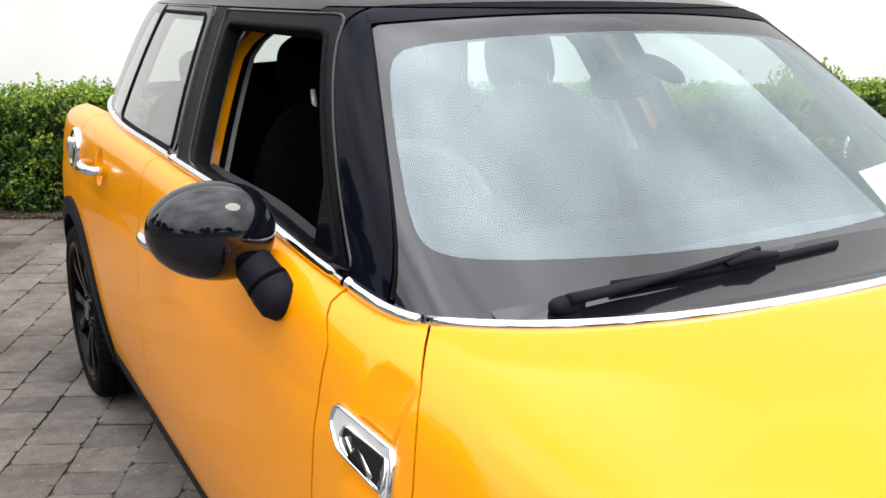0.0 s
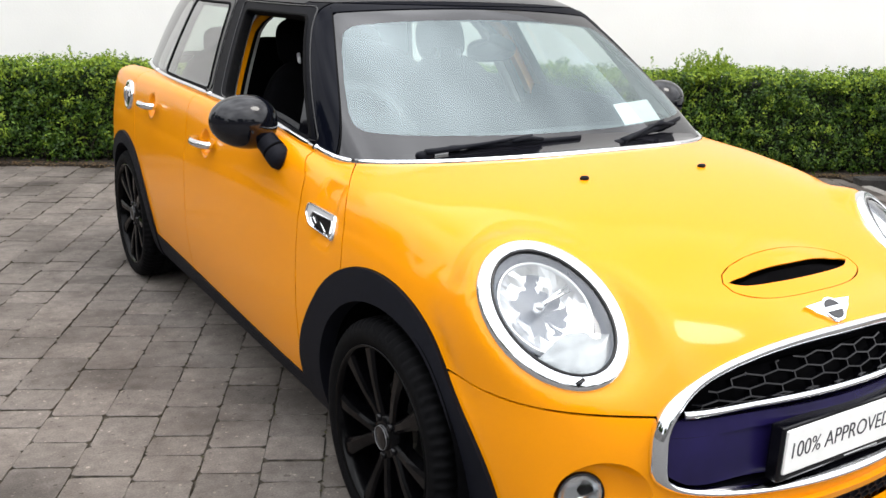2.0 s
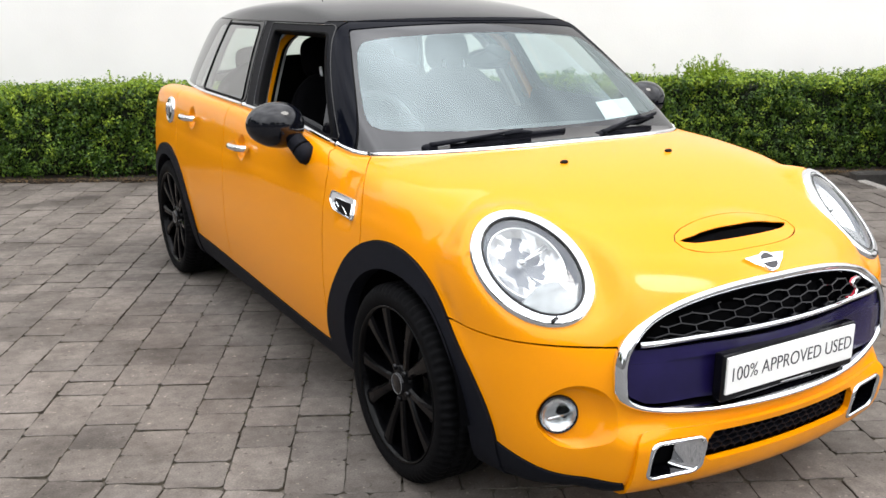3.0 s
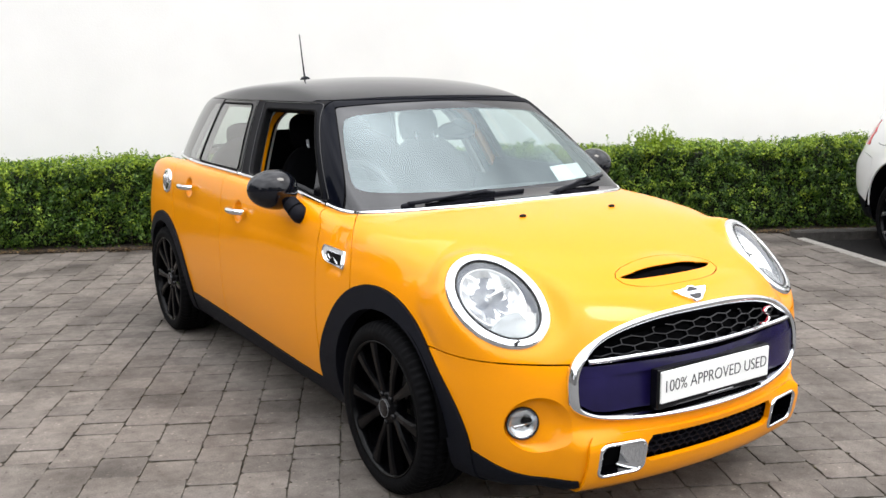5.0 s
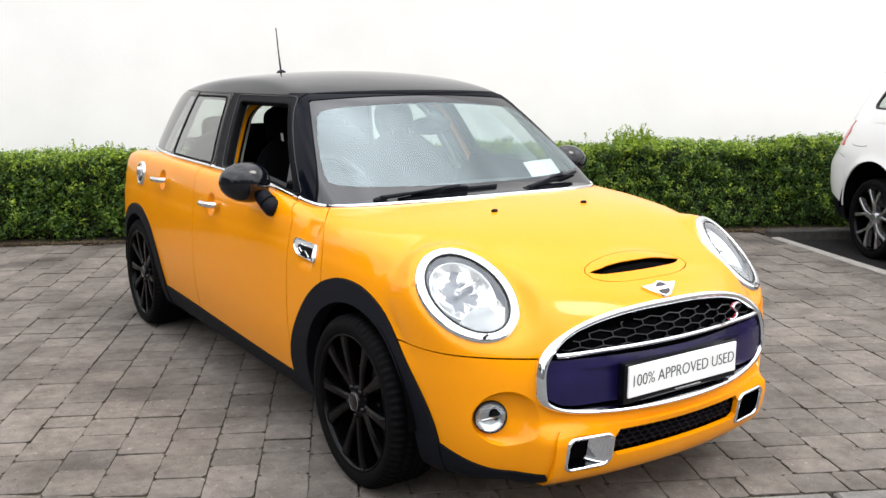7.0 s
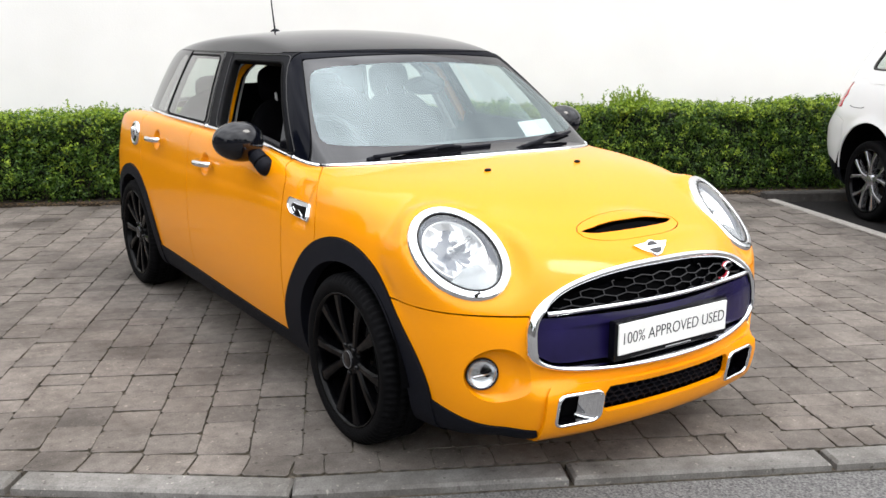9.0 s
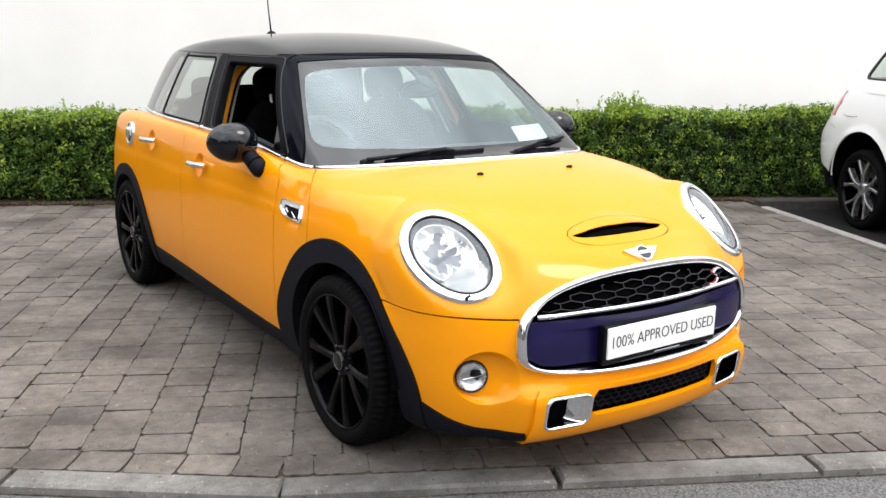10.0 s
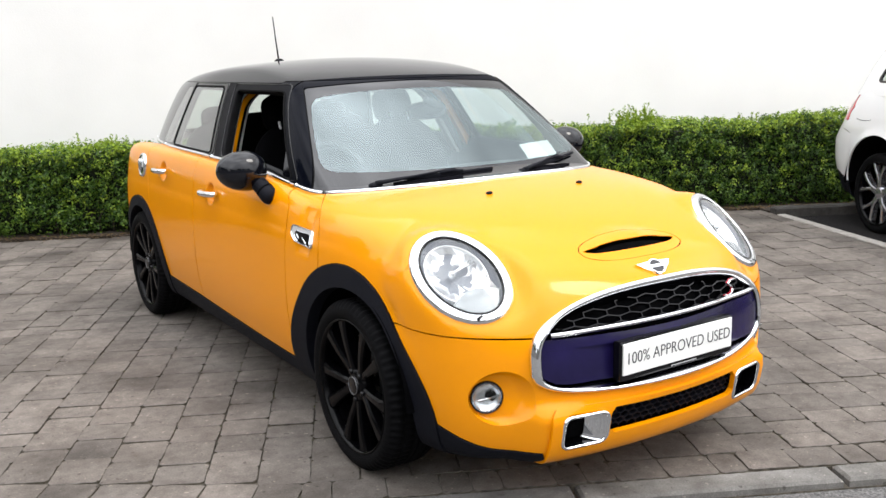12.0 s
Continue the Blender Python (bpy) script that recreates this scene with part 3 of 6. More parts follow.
def window_loop(y0, dy0, y1, dy1, top):
    """The outline of a side window, laid on the cabin's flank."""
    def low(a, b):
        z = 1.0
        for _ in range(6):
            z = float(waist(np.array(a + b * (z - 1.0)))) + 0.018
        return a + b * (z - 1.0), z
    c = [np.array(low(y0, dy0)), np.array((y0 + dy0 * (top - 1.0), top)), np.array((y1 + dy1 * (top - 1.0), top)), np.array(low(y1, dy1))]
    pts = []
    for i in range(4):
        p0, p1, p2 = c[i - 1], c[i], c[(i + 1) % 4]
        e0, e1 = p1 + unit(p0 - p1) * 0.03, p1 + unit(p2 - p1) * 0.03
        for t in np.linspace(0, 1, 7):
            pts.append((1 - t) ** 2 * e0 + 2 * t * (1 - t) * p1 + t * t * e1)
        for t in np.linspace(0, 1, 14)[1:-1]:
            pts.append(e1 + (p2 + unit(p1 - p2) * 0.03 - e1) * t)
    pts = np.array(pts)
    return on_field(cabin, np.stack([np.full(len(pts), 0.05), pts[:, 0], pts[:, 1]], -1), (1, 0, 0))


for s, nm in SIDES:
    for args, own in (((0.640, 0.97, 1.335, 0.42, 1.312), doors[s][0]), ((1.53, 0.39, 2.165, -0.12, 1.325), doors[s][1])):
        strip("window_seal", cabin, window_loop(*args), half_round(0.012, 0.004, 7, 0.03), RUBBER, own, "black rubber window seal", True, 0.0, s)
for s, nm in SIDES:
    strip("frame_edge", cabin, window_loop(0.603, 0.985, 1.385, 0.40, 1.339), half_round(0.006, 0.003, 5, 0.004), GLOSS_BLACK, doors[s][0], "", True, 0.0005, s)
    strip("frame_edge", cabin, window_loop(1.492, 0.37, 2.180, -0.12, 1.342), half_round(0.005, 0.003, 5, 0.004), GLOSS_BLACK, doors[s][1], "", True, 0.0005, s)
roof, pillar = house.gap(lambda p: np.where(p[:, 1] < 1.02, 1.352, 1.345) - p[:, 2] + 0.0 * p[:, 0], 0.0015)
header, roof = roof.gap(lambda p: p[:, 1] - (0.895 + 0.22 * p[:, 0] ** 2), 0.0018)
shell_ob("roof", roof, BLACK_PAINT, car, "gloss black roof", lip=0.008)
shell_ob("screen_header", header, PILLAR_BLACK, car, "gloss black strip over the windscreen", lip=0.02)
for s, nm in SIDES:
    a_post, rest = pillar.gap(lambda p: p[:, 1] - (0.612 + 0.95 * (p[:, 2] - 1.0)))
    b_post, c_post = rest.gap(lambda p: p[:, 1] - (1.475 + 0.38 * (p[:, 2] - 1.0)))
    shell_ob("front_pillar", a_post, PILLAR_BLACK, car, "gloss black front pillar", sides=nm, lip=0.03)
    shell_ob("window_frame", b_post, VINYL, doors[s][0], "black window frame", sides=nm, lip=0.03)
    shell_ob("rear_pillar", c_post, GLOSS_BLACK, car, "gloss black rear pillar", sides=nm, lip=0.03)
liner = fan(cabin, (0, 1.1, 1.0), (0, 2.4, 1.0), 40, 40, 16, 50, -12, 90)
liner = liner.split(lambda p: p[:, 2] - 1.0)[1]
liner = liner.split(screen_edge(-0.002))[1]
for args in ((0.640, 0.97, 1.335, 0.42, 1.312), (1.53, 0.39, 2.165, -0.12, 1.325), (2.205, -0.12, 2.46, -0.55, 1.32)):
    liner = liner.split(window(*args))[1]
liner = liner.split(lambda p: np.maximum(np.maximum(np.abs(p[:, 0]) - 0.5, 1.04 - p[:, 2]), np.maximum(p[:, 2] - 1.33, 2.7 - p[:, 1])))[1]
shell_ob("headliner", liner, LINER, car, "pale grey cabin lining", lift=-0.035, lip=0)

# ---- chrome along the waist, hood edge and cowl ----
for s, nm in SIDES:
    for y0, y1, own in ((0.580, 1.498, doors[s][0]), (1.504, 2.36, doors[s][1]), (2.366, 2.86, car)):
        ys = np.linspace(y0, y1, 24)
        zz = waist(ys) + 0.004
        ps = on_field(cabin, np.stack([np.full(24, 0.05), ys, zz], -1), (1, 0, 0))
        strip("waist_moulding", cabin, ps, half_round(0.020, 0.012, deep=0.012), CHROME, own, "chrome waist moulding", side=s)
for s, nm in SIDES:
    # the corner piece that joins waist and hood mouldings
    a = on_field(cabin, [(0.05, 0.574, float(waist(np.array(0.574))) + 0.004)], (1, 0, 0))[0]
    b = on_field(lower, [(0.677, float(hood_rear(0.677)) + 0.003, 0.6)], (0, 0, 1))[0]
    c = np.array((b[0] + 0.034, b[1] + 0.030, b[2] + 0.001))
    t = np.linspace(0, 1, 16)[:, None]
    ps = (1 - t) ** 2 * a + 2 * t * (1 - t) * c + t * t * b
    up = unit(np.array((0.55, -0.25, 0.8)))
    tt = tangents(ps, False)
    ac = unit(np.cross(np.tile(up, (16, 1)), tt))
    sweep("waist_corner", ps * MX[s], ac * MX[s], np.tile(up, (16, 1)) * MX[s], half_round(0.020, 0.011, deep=0.02), CHROME, car, "chrome corner moulding", False, s < 0)
xs = np.linspace(-0.673, 0.673, 60)
ys = hood_rear(xs) + 0.003
ps = on_field(lower, np.stack([xs, ys, np.full(60, 0.6)], -1), (0, 0, 1))
strip("hood_moulding", lower, ps, half_round(0.017, 0.010, deep=0.01), CHROME, hood_ob, "chrome moulding at the rear edge of the hood")
v, f = [], []
for i, x in enumerate(np.linspace(-0.600, 0.600, 48)):
    y = float(hood_rear(x)) + 0.010
    z0 = float(on_field(lower, [(x, y, 0.6)], (0, 0, 1))[0][2]) - 0.004
    zg = z0 + 0.022 * (1 - (x / 0.600) ** 2) + 0.004
    yg = max(0.257 + 1.447 * (zg - 0.955) + 0.28 * x * x, y + 0.004)
    v += [(x, y, z0 - 0.03), (x, y, z0)] + [(x, y + (yg - y) * k, z0 + (zg - z0) * k * k) for k in (0.33, 0.66, 1.0)] + [(x, yg + 0.05, zg + 0.02)]
    if i:
        for c in range(5):
            a = (i - 1) * 6 + c
            f.append([a, a + 6, a + 7, a + 1])
mesh_ob("cowl", v, f, FRIT, car, "smooth black cowl below the windscreen", True)

# ---- headlights ----
for s, nm in SIDES:
    m = MX[s]
    lamp = new("headlight")
    lamp.parent = car
    tagged(lamp, "round clear headlight in a chrome ring")
    ph = np.linspace(0, 2 * math.pi, 73)[:-1]

    def oval(ra, rb, up=0.0, da=0.0, db=0.0):
        return (LAMP_C + np.outer(np.cos(ph) * ra + da, LAMP_A) + np.outer(np.sin(ph) * rb + db, LAMP_B) + LAMP_N * up) * m

    def bowl(name, rings, mat, label=""):
        """Stacked ovals (ra, rb, up, da, db), closed by the last."""
        v, f = [], []
        for r in rings:
            v += list(oval(*r))
        for i in range(len(rings) - 1):
            for c in range(72):
                d = (c + 1) % 72
                q = [i * 72 + c, i * 72 + d, (i + 1) * 72 + d, (i + 1) * 72 + c]
                f.append(q if s > 0 else q[::-1])
        return mesh_ob(name, v, f, mat, lamp, label, True)

    A, B = LAMP_RA, LAMP_RB
    bowl("ring", [(A + 0.003, B + 0.003, -0.03), (A + 0.003, B + 0.003, 0.002), (A - 0.002, B - 0.002, 0.009), (A - 0.010, B - 0.010, 0.0125), (A - 0.021, B - 0.021, 0.0125), (A - 0.029, B - 0.029, 0.010), (A - 0.031, B - 0.031, 0.002), (A - 0.030, B - 0.030, -0.03)], CHROME, "chrome headlight ring")
    bowl("gasket", [(A - 0.026, B - 0.026, 0.006), (A - 0.028, B - 0.028, 0.0115), (A - 0.0325, B - 0.0325, 0.0115), (A - 0.034, B - 0.034, 0.006), (A - 0.034, B - 0.034, -0.02)], GLOSS_BLACK)
    a, b = A - 0.033, B - 0.033
    bowl("lens", [(a * k, b * k, 0.008 + 0.024 * (1 - k * k) ** 0.8) for k in (1, 0.97, 0.92, 0.84, 0.74, 0.6, 0.45, 0.3, 0.15, 0.01)], LAMP_GLASS, "clear domed lens")
    bowl("housing", [(a, b, 0.004), (a * 0.97, b * 0.97, -0.010), (a * 0.9, b * 0.88, -0.030), (a * 0.6, b * 0.6, -0.05), (0.002, 0.002, -0.055)], LAMP_GREY, "grey lamp housing")
    bowl("bezel", [(0.096, 0.122, -0.034, -0.002, 0.022), (0.094, 0.120, -0.014, -0.002, 0.022), (0.090, 0.116, -0.014, -0.002, 0.022), (0.088, 0.114, -0.022, -0.002, 0.022)], REFLECTOR, "chrome bezel")
    # a bowl pressed out of many small flat mirrors
    frng = np.random.default_rng(5)
    v, f = [], []
    for ra, rb, up in ((0.089, 0.115, -0.020), (0.074, 0.096, -0.036), (0.058, 0.076, -0.048), (0.042, 0.056, -0.054), (0.026, 0.034, -0.056)):
        for c in range(36):
            an = 2 * math.pi * (c + frng.uniform(-0.25, 0.25)) / 36
            v.append((LAMP_C + LAMP_A * (ra * math.cos(an) - 0.002) + LAMP_B * (rb * math.sin(an) + 0.024) + LAMP_N * (up + frng.uniform(-0.004, 0.004))) * m)
    v.append((LAMP_C - LAMP_A * 0.002 + LAMP_B * 0.024 - LAMP_N * 0.058) * m)
    for i in range(4):
        for c in range(36):
            d = (c + 1) % 36
            for q in ([i * 36 + c, i * 36 + d, (i + 1) * 36 + d], [i * 36 + c, (i + 1) * 36 + d, (i + 1) * 36 + c]):
                f.append(q if s > 0 else q[::-1])
    for c in range(36):
        q = [144 + c, 144 + (c + 1) % 36, 180]
        f.append(q if s > 0 else q[::-1])
    mesh_ob("reflector", v, f, FACET, lamp, "faceted chrome reflector bowl")
    bowl("bulb", [(0.013, 0.013, -0.056, 0.004, 0.034), (0.013, 0.013, -0.022, 0.004, 0.034), (0.009, 0.009, -0.014, 0.004, 0.034), (0.001, 0.001, -0.012, 0.004, 0.034)], SATIN, "bulb shield")
    for w0, w1 in ((0.034, 0.040), (0.034, 0.028)):
        p0 = LAMP_C - LAMP_A * 0.080 + LAMP_B * w1 - LAMP_N * 0.024
        p1 = LAMP_C + LAMP_A * 0.004 + LAMP_B * w0 - LAMP_N * 0.022
        rod("reflector_rib", np.linspace(p0, p1, 4) * m, 0.004, SATIN, lamp)
    # the indicator across the foot of the lamp
    v, f = [], []
    for i in range(25):
        t = -1 + 2 * i / 24
        ua = 0.100 * t
        lo_b = -math.sqrt(max(0.0, 1 - (ua / (a * 0.96)) ** 2)) * b * 0.97
        hi_b = min(-0.072 - 0.030 * t * -1.0 + 0.018 * math.cos(3.0 * t), 0.06)
        hi_b = max(hi_b, lo_b + 0.002)
        for kk in range(5):
            w = kk / 4
            bb = lo_b + (hi_b - lo_b) * w
            v.append((LAMP_C + LAMP_A * ua + LAMP_B * bb + LAMP_N * (-0.014 + 0.010 * math.sin(math.pi * (0.15 + 0.7 * w)))) * m)
    for i in range(24):
        for kk in range(4):
            q = [i * 5 + kk, i * 5 + 5 + kk, i * 5 + 6 + kk, i * 5 + 1 + kk]
            f.append(q if s > 0 else q[::-1])
    mesh_ob("indicator", v, f, INDICATOR, lamp, "ribbed clear indicator", True)
    # washer flap at the foot of the ring
    p = LAMP_C + LAMP_A * math.cos(radians(-62)) * (A - 0.014) + LAMP_B * math.sin(radians(-62)) * (B - 0.014) + LAMP_N * 0.007
    rod("ring_notch", [(p - LAMP_A * 0.011) * m, (p + LAMP_A * 0.011) * m], 0.0075, GLOSS_BLACK, lamp)

# ---- radiator grille ----
grille = new("radiator_grille")
grille.parent = car
tagged(grille, "black honeycomb grille in a wide chrome frame")


def grille_path(inset, n=140):
    t = np.linspace(0, 2 * math.pi, n + 1)[:-1]
    c, sn = np.cos(t), np.sin(t)
    up = sn > 0
    e = np.where(up, 2 / 2.5, 2 / 4.2)
    x = np.sign(c) * np.abs(c) ** e * (0.53 - inset)
    z = 0.51 + np.sign(sn) * np.abs(sn) ** e * (np.where(up, 0.204, 0.112) - inset)
    pts = np.stack([x, np.full(n, -0.1), z], -1)
    # even out the steps
    d = np.r_[0, np.cumsum(np.linalg.norm(np.diff(np.vstack([pts, pts[:1]]), axis=0), axis=1))]
    g = np.linspace(0, d[-1], n + 1)[:-1]
    q = np.vstack([pts, pts[:1]])
    pts = np.stack([np.interp(g, d, q[:, i]) for i in range(3)], -1)
    return on_field(lower, pts, (0, -1, 0))


gp = grille_path(0.0)
gn = slope(lower, gp)
gt = tangents(gp, True)
go = unit(np.cross(gt, gn))
go = np.where((np.sum(go * (gp - np.array((0, -0.7, 0.52))), -1) < 0)[:, None], -go, go)
flank = sstep(0.40, 0.52, np.abs(gp[:, 0]))[:, None]
go = unit(go - 0.75 * flank * gn)
go = go * ((1 - 0.52 * sstep(0.46, 0.405, gp[:, 2])) * (1 + 0.30 * sstep(0.42, 0.52, np.abs(gp[:, 0]))) * (1 - 0.30 * sstep(0.60, 0.68, gp[:, 2])))[:, None]
sweep("frame", gp, go, gn, [(0.0, -0.03), (0.0, 0.004), (-0.004, 0.010), (-0.013, 0.013), (-0.024, 0.009), (-0.031, 0.0), (-0.033, -0.008)], CHROME, grille, "wide chrome frame")
sweep("frame_inner", gp, go, gn, [(-0.0325, -0.006), (-0.034, -0.014), (-0.036, -0.07)], GLOSS_BLACK, grille)
hole = fan(lower, (0, 0.25, 0.55), (0, 2.6, 0.55), 60, 2, 2, 120, -60, 90).split(lambda p: p[:, 1] + 0.4)[0]
hole = hole.split(grille_edge(0.026))[0]
low_panel, mesh_area = hole.split(lambda p: p[:, 2] - 0.578)
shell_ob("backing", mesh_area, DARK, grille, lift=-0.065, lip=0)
panel_main, panel_top = low_panel.split(lambda p: p[:, 2] - 0.545)
shell_ob("bumper_panel", panel_main, NAVY, grille, "glossy dark navy panel behind the plate", lift=lambda p: -0.034 + 0.048 * sstep(0.27, 0.47, np.abs(p[:, 0])) * sstep(0.395, 0.44, p[:, 2]), lip=0.03)
shell_ob("panel_shelf", panel_top, NAVY, grille, lift=lambda p: -0.022 + 0.032 * sstep(0.27, 0.47, np.abs(p[:, 0])), lip=0.03)
xs = np.linspace(-0.462, 0.462, 50)
ps = on_field(lower, np.stack([xs, np.full(50, -0.1), 0.590 + 0.012 * (1 - (xs / 0.46) ** 2)], -1), (0, -1, 0))
ps = ps + slope(lower, ps) * (0.024 * sstep(0.28, 0.47, np.abs(xs)))[:, None]
strip("chrome_bar", lower, ps, half_round(0.017, 0.012, deep=0.02), CHROME, grille, "slim chrome bar", lift=-0.012)


def honeycomb(name, w, h, inside, thick, lift, x1, z0, z1, parent, mat, bow=0.0):
    """A net of hexagon cells over the nose."""
    edges = set()
    rows = int((z1 - z0) / (h * 0.75)) + 3
    for r in range(rows):
        for c in range(-int(x1 / w) - 2, int(x1 / w) + 3):
            cx, cz = (c + 0.5 * (r % 2)) * w, z0 + (r - 0.5) * h * 0.75
            ring_pts = [(cx + a * w, cz + b * h) for a, b in ((0, 0.5), (0.5, 0.25), (0.5, -0.25), (0, -0.5), (-0.5, -0.25), (-0.5, 0.25))]
            for i in range(6):
                a, b = ring_pts[i], ring_pts[(i + 1) % 6]
                edges.add(tuple(sorted(((round(a[0], 4), round(a[1], 4)), (round(b[0], 4), round(b[1], 4))))))
    v, f = [], []
    for (xa, za), (xb, zb) in sorted(edges):
        n = 5
        seg = np.stack([np.linspace(xa, xb, n), np.full(n, -0.1), np.linspace(za, zb, n)], -1)
        ok = inside(np.stack([seg[:, 0], np.full(n, -0.7), seg[:, 2]], -1)) < 0
        seg = seg[ok]
        if len(seg) < 2:
            continue
        p = on_field(lower, seg, (0, -1, 0))
        nn = slope(lower, p)
        t = tangents(p, False)
        o = unit(np.cross(t, nn)) * thick / 2
        p = p + nn * (lift + bow * sstep(0.28, 0.47, np.abs(p[:, 0])))[:, None]
        k = len(v)
        for i in range(len(p)):
            v += [p[i] - o[i] - nn[i] * 0.02, p[i] - o[i], p[i] + o[i], p[i] + o[i] - nn[i] * 0.02]
        for i in range(len(p) - 1):
            for c in range(3):
                f.append([k + i * 4 + c, k + i * 4 + c + 1, k + i * 4 + c + 5, k + i * 4 + c + 4])
    return tagged(mesh_ob(name, v, f, mat, parent), kind="stuff")


honeycomb("honeycomb", 0.084, 0.031, lambda p: np.maximum(grille_edge(0.03)(p), 0.600 - p[:, 2]), 0.0034, -0.022, 0.50, 0.585, 0.71, grille, GLOSS_BLACK, 0.026)
# red and chrome emblem in the mesh
ess = [(0.016, 0.021), (0.008, 0.026), (-0.006, 0.025), (-0.011, 0.017), (-0.005, 0.007), (0.005, -0.001), (0.010, -0.011), (0.005, -0.021), (-0.007, -0.026), (-0.018, -0.023)]
p = np.array([(0.292 + 1.7 * a + 0.45 * b, -0.731 + 0.30 * a + 0.3 * b, 0.638 + 0.92 * b) for a, b in ess])
emblem = rod("emblem", p + np.array((0, 0.004, 0)), 0.0052, RED, grille, "slanted chrome and red emblem", flat=0.6)
rod("emblem_face", p + np.array((0, -0.001, 0)), 0.0040, SATIN, grille, flat=0.8)

# plate in its holder
plate = new("number_plate")
plate.parent = car
tagged(plate, "white dealer plate in a black holder")
box("plate_holder", (-0.262, -0.770, 0.424), (0.262, -0.735, 0.553), GLOSS_BLACK, plate, "black plate holder", 0.006)
box("plate_face", (-0.253, -0.776, 0.445), (0.253, -0.766, 0.547), PLATE_WHITE, plate, "white plate", 0.003)
lettering("100% APPROVED USED", 0.055, INK, plate, Matrix.Translation((0, -0.7766, 0.496)) @ Matrix.Rotation(radians(90), 4, "X"), 0.474, label="dark grey lettering")
box("holder_print", (-0.035, -0.7712, 0.4325), (0.085, -0.7695, 0.435), SILVER, plate, "small white print bar")

# badge on the nose
bc = on_field(lower, [(0, -0.66, 0.5)], (0, 0, 1))[0]
bn = slope(lower, bc[None])[0]
bx, by = np.array((1.0, 0, 0)), np.cross(bn, (1.0, 0, 0))
badge = new("badge")
badge.parent = car
tagged(badge, "round black badge with chrome wings")


def plaque(name, outline, h0, h1, mat):
    n = len(outline)
    v = [bc + bx * a + by * b + bn * h0 for a, b in outline] + [bc + bx * a * 0.985 + by * b * 0.97 + bn * h1 for a, b in outline]
    f = [[i, (i + 1) % n, n + (i + 1) % n, n + i] for i in range(n)] + [list(range(n, 2 * n))]
    return mesh_ob(name, v, f, mat, badge)


plaque("wing", [(-0.078, 0.022), (-0.02, 0.026), (0.02, 0.026), (0.078, 0.022), (0.066, 0.012), (0.056, 0.000), (0.040, -0.010), (0.018, -0.026), (-0.018, -0.026), (-0.040, -0.010), (-0.056, 0.000), (-0.066, 0.012)], -0.004, 0.006, CHROME)
circle = [(math.cos(a), math.sin(a)) for a in np.linspace(0, 2 * math.pi, 33)[:-1]]
plaque("rim", [(0.032 * a, 0.032 * b) for a, b in circle], 0.0, 0.009, CHROME)
plaque("disc", [(0.026 * a, 0.026 * b) for a, b in circle], 0.006, 0.0105, INK)
plaque("bar", [(-0.028, 0.006), (0.028, 0.006), (0.028, -0.006), (-0.028, -0.006)], 0.008, 0.012, CHROME)

# washer jets
for x in (-0.22, 0.22):
    c = on_field(lower, [(x, -0.035, 0.6)], (0, 0, 1))[0]
    blob("washer_jet", c + np.array((0, 0, 0.003)), (0.014, 0.009, 0.007), BLACK_PLASTIC, hood_ob, 2.4, rows=10, cols=16, turn=Matrix.Rotation(radians(-6), 3, "X"))

# ---- lower bumper: ducts, intake mesh, fog lamps ----
shell_ob("intake_backing", intake, DARK, bumper_ob, lift=-0.05, lip=0)
honeycomb("intake_mesh", 0.034, 0.024, lambda p: rounded(0, -0.288, 0.288, 0.264, 0.346, 0.012)(p), 0.004, -0.008, 0.30, 0.26, 0.35, bumper_ob, BLACK_PLASTIC)


def box_path(x0, x1, z0, z1, r, n=9):
    pts = []
    for cx, cz, a0 in ((x1 - r, z1 - r, 0), (x0 + r, z1 - r, 90), (x0 + r, z0 + r, 180), (x1 - r, z0 + r, 270)):
        for a in np.linspace(a0, a0 + 90, n):
            pts.append((cx + r * math.cos(radians(a)), cz + r * math.sin(radians(a))))
    return np.array(pts)


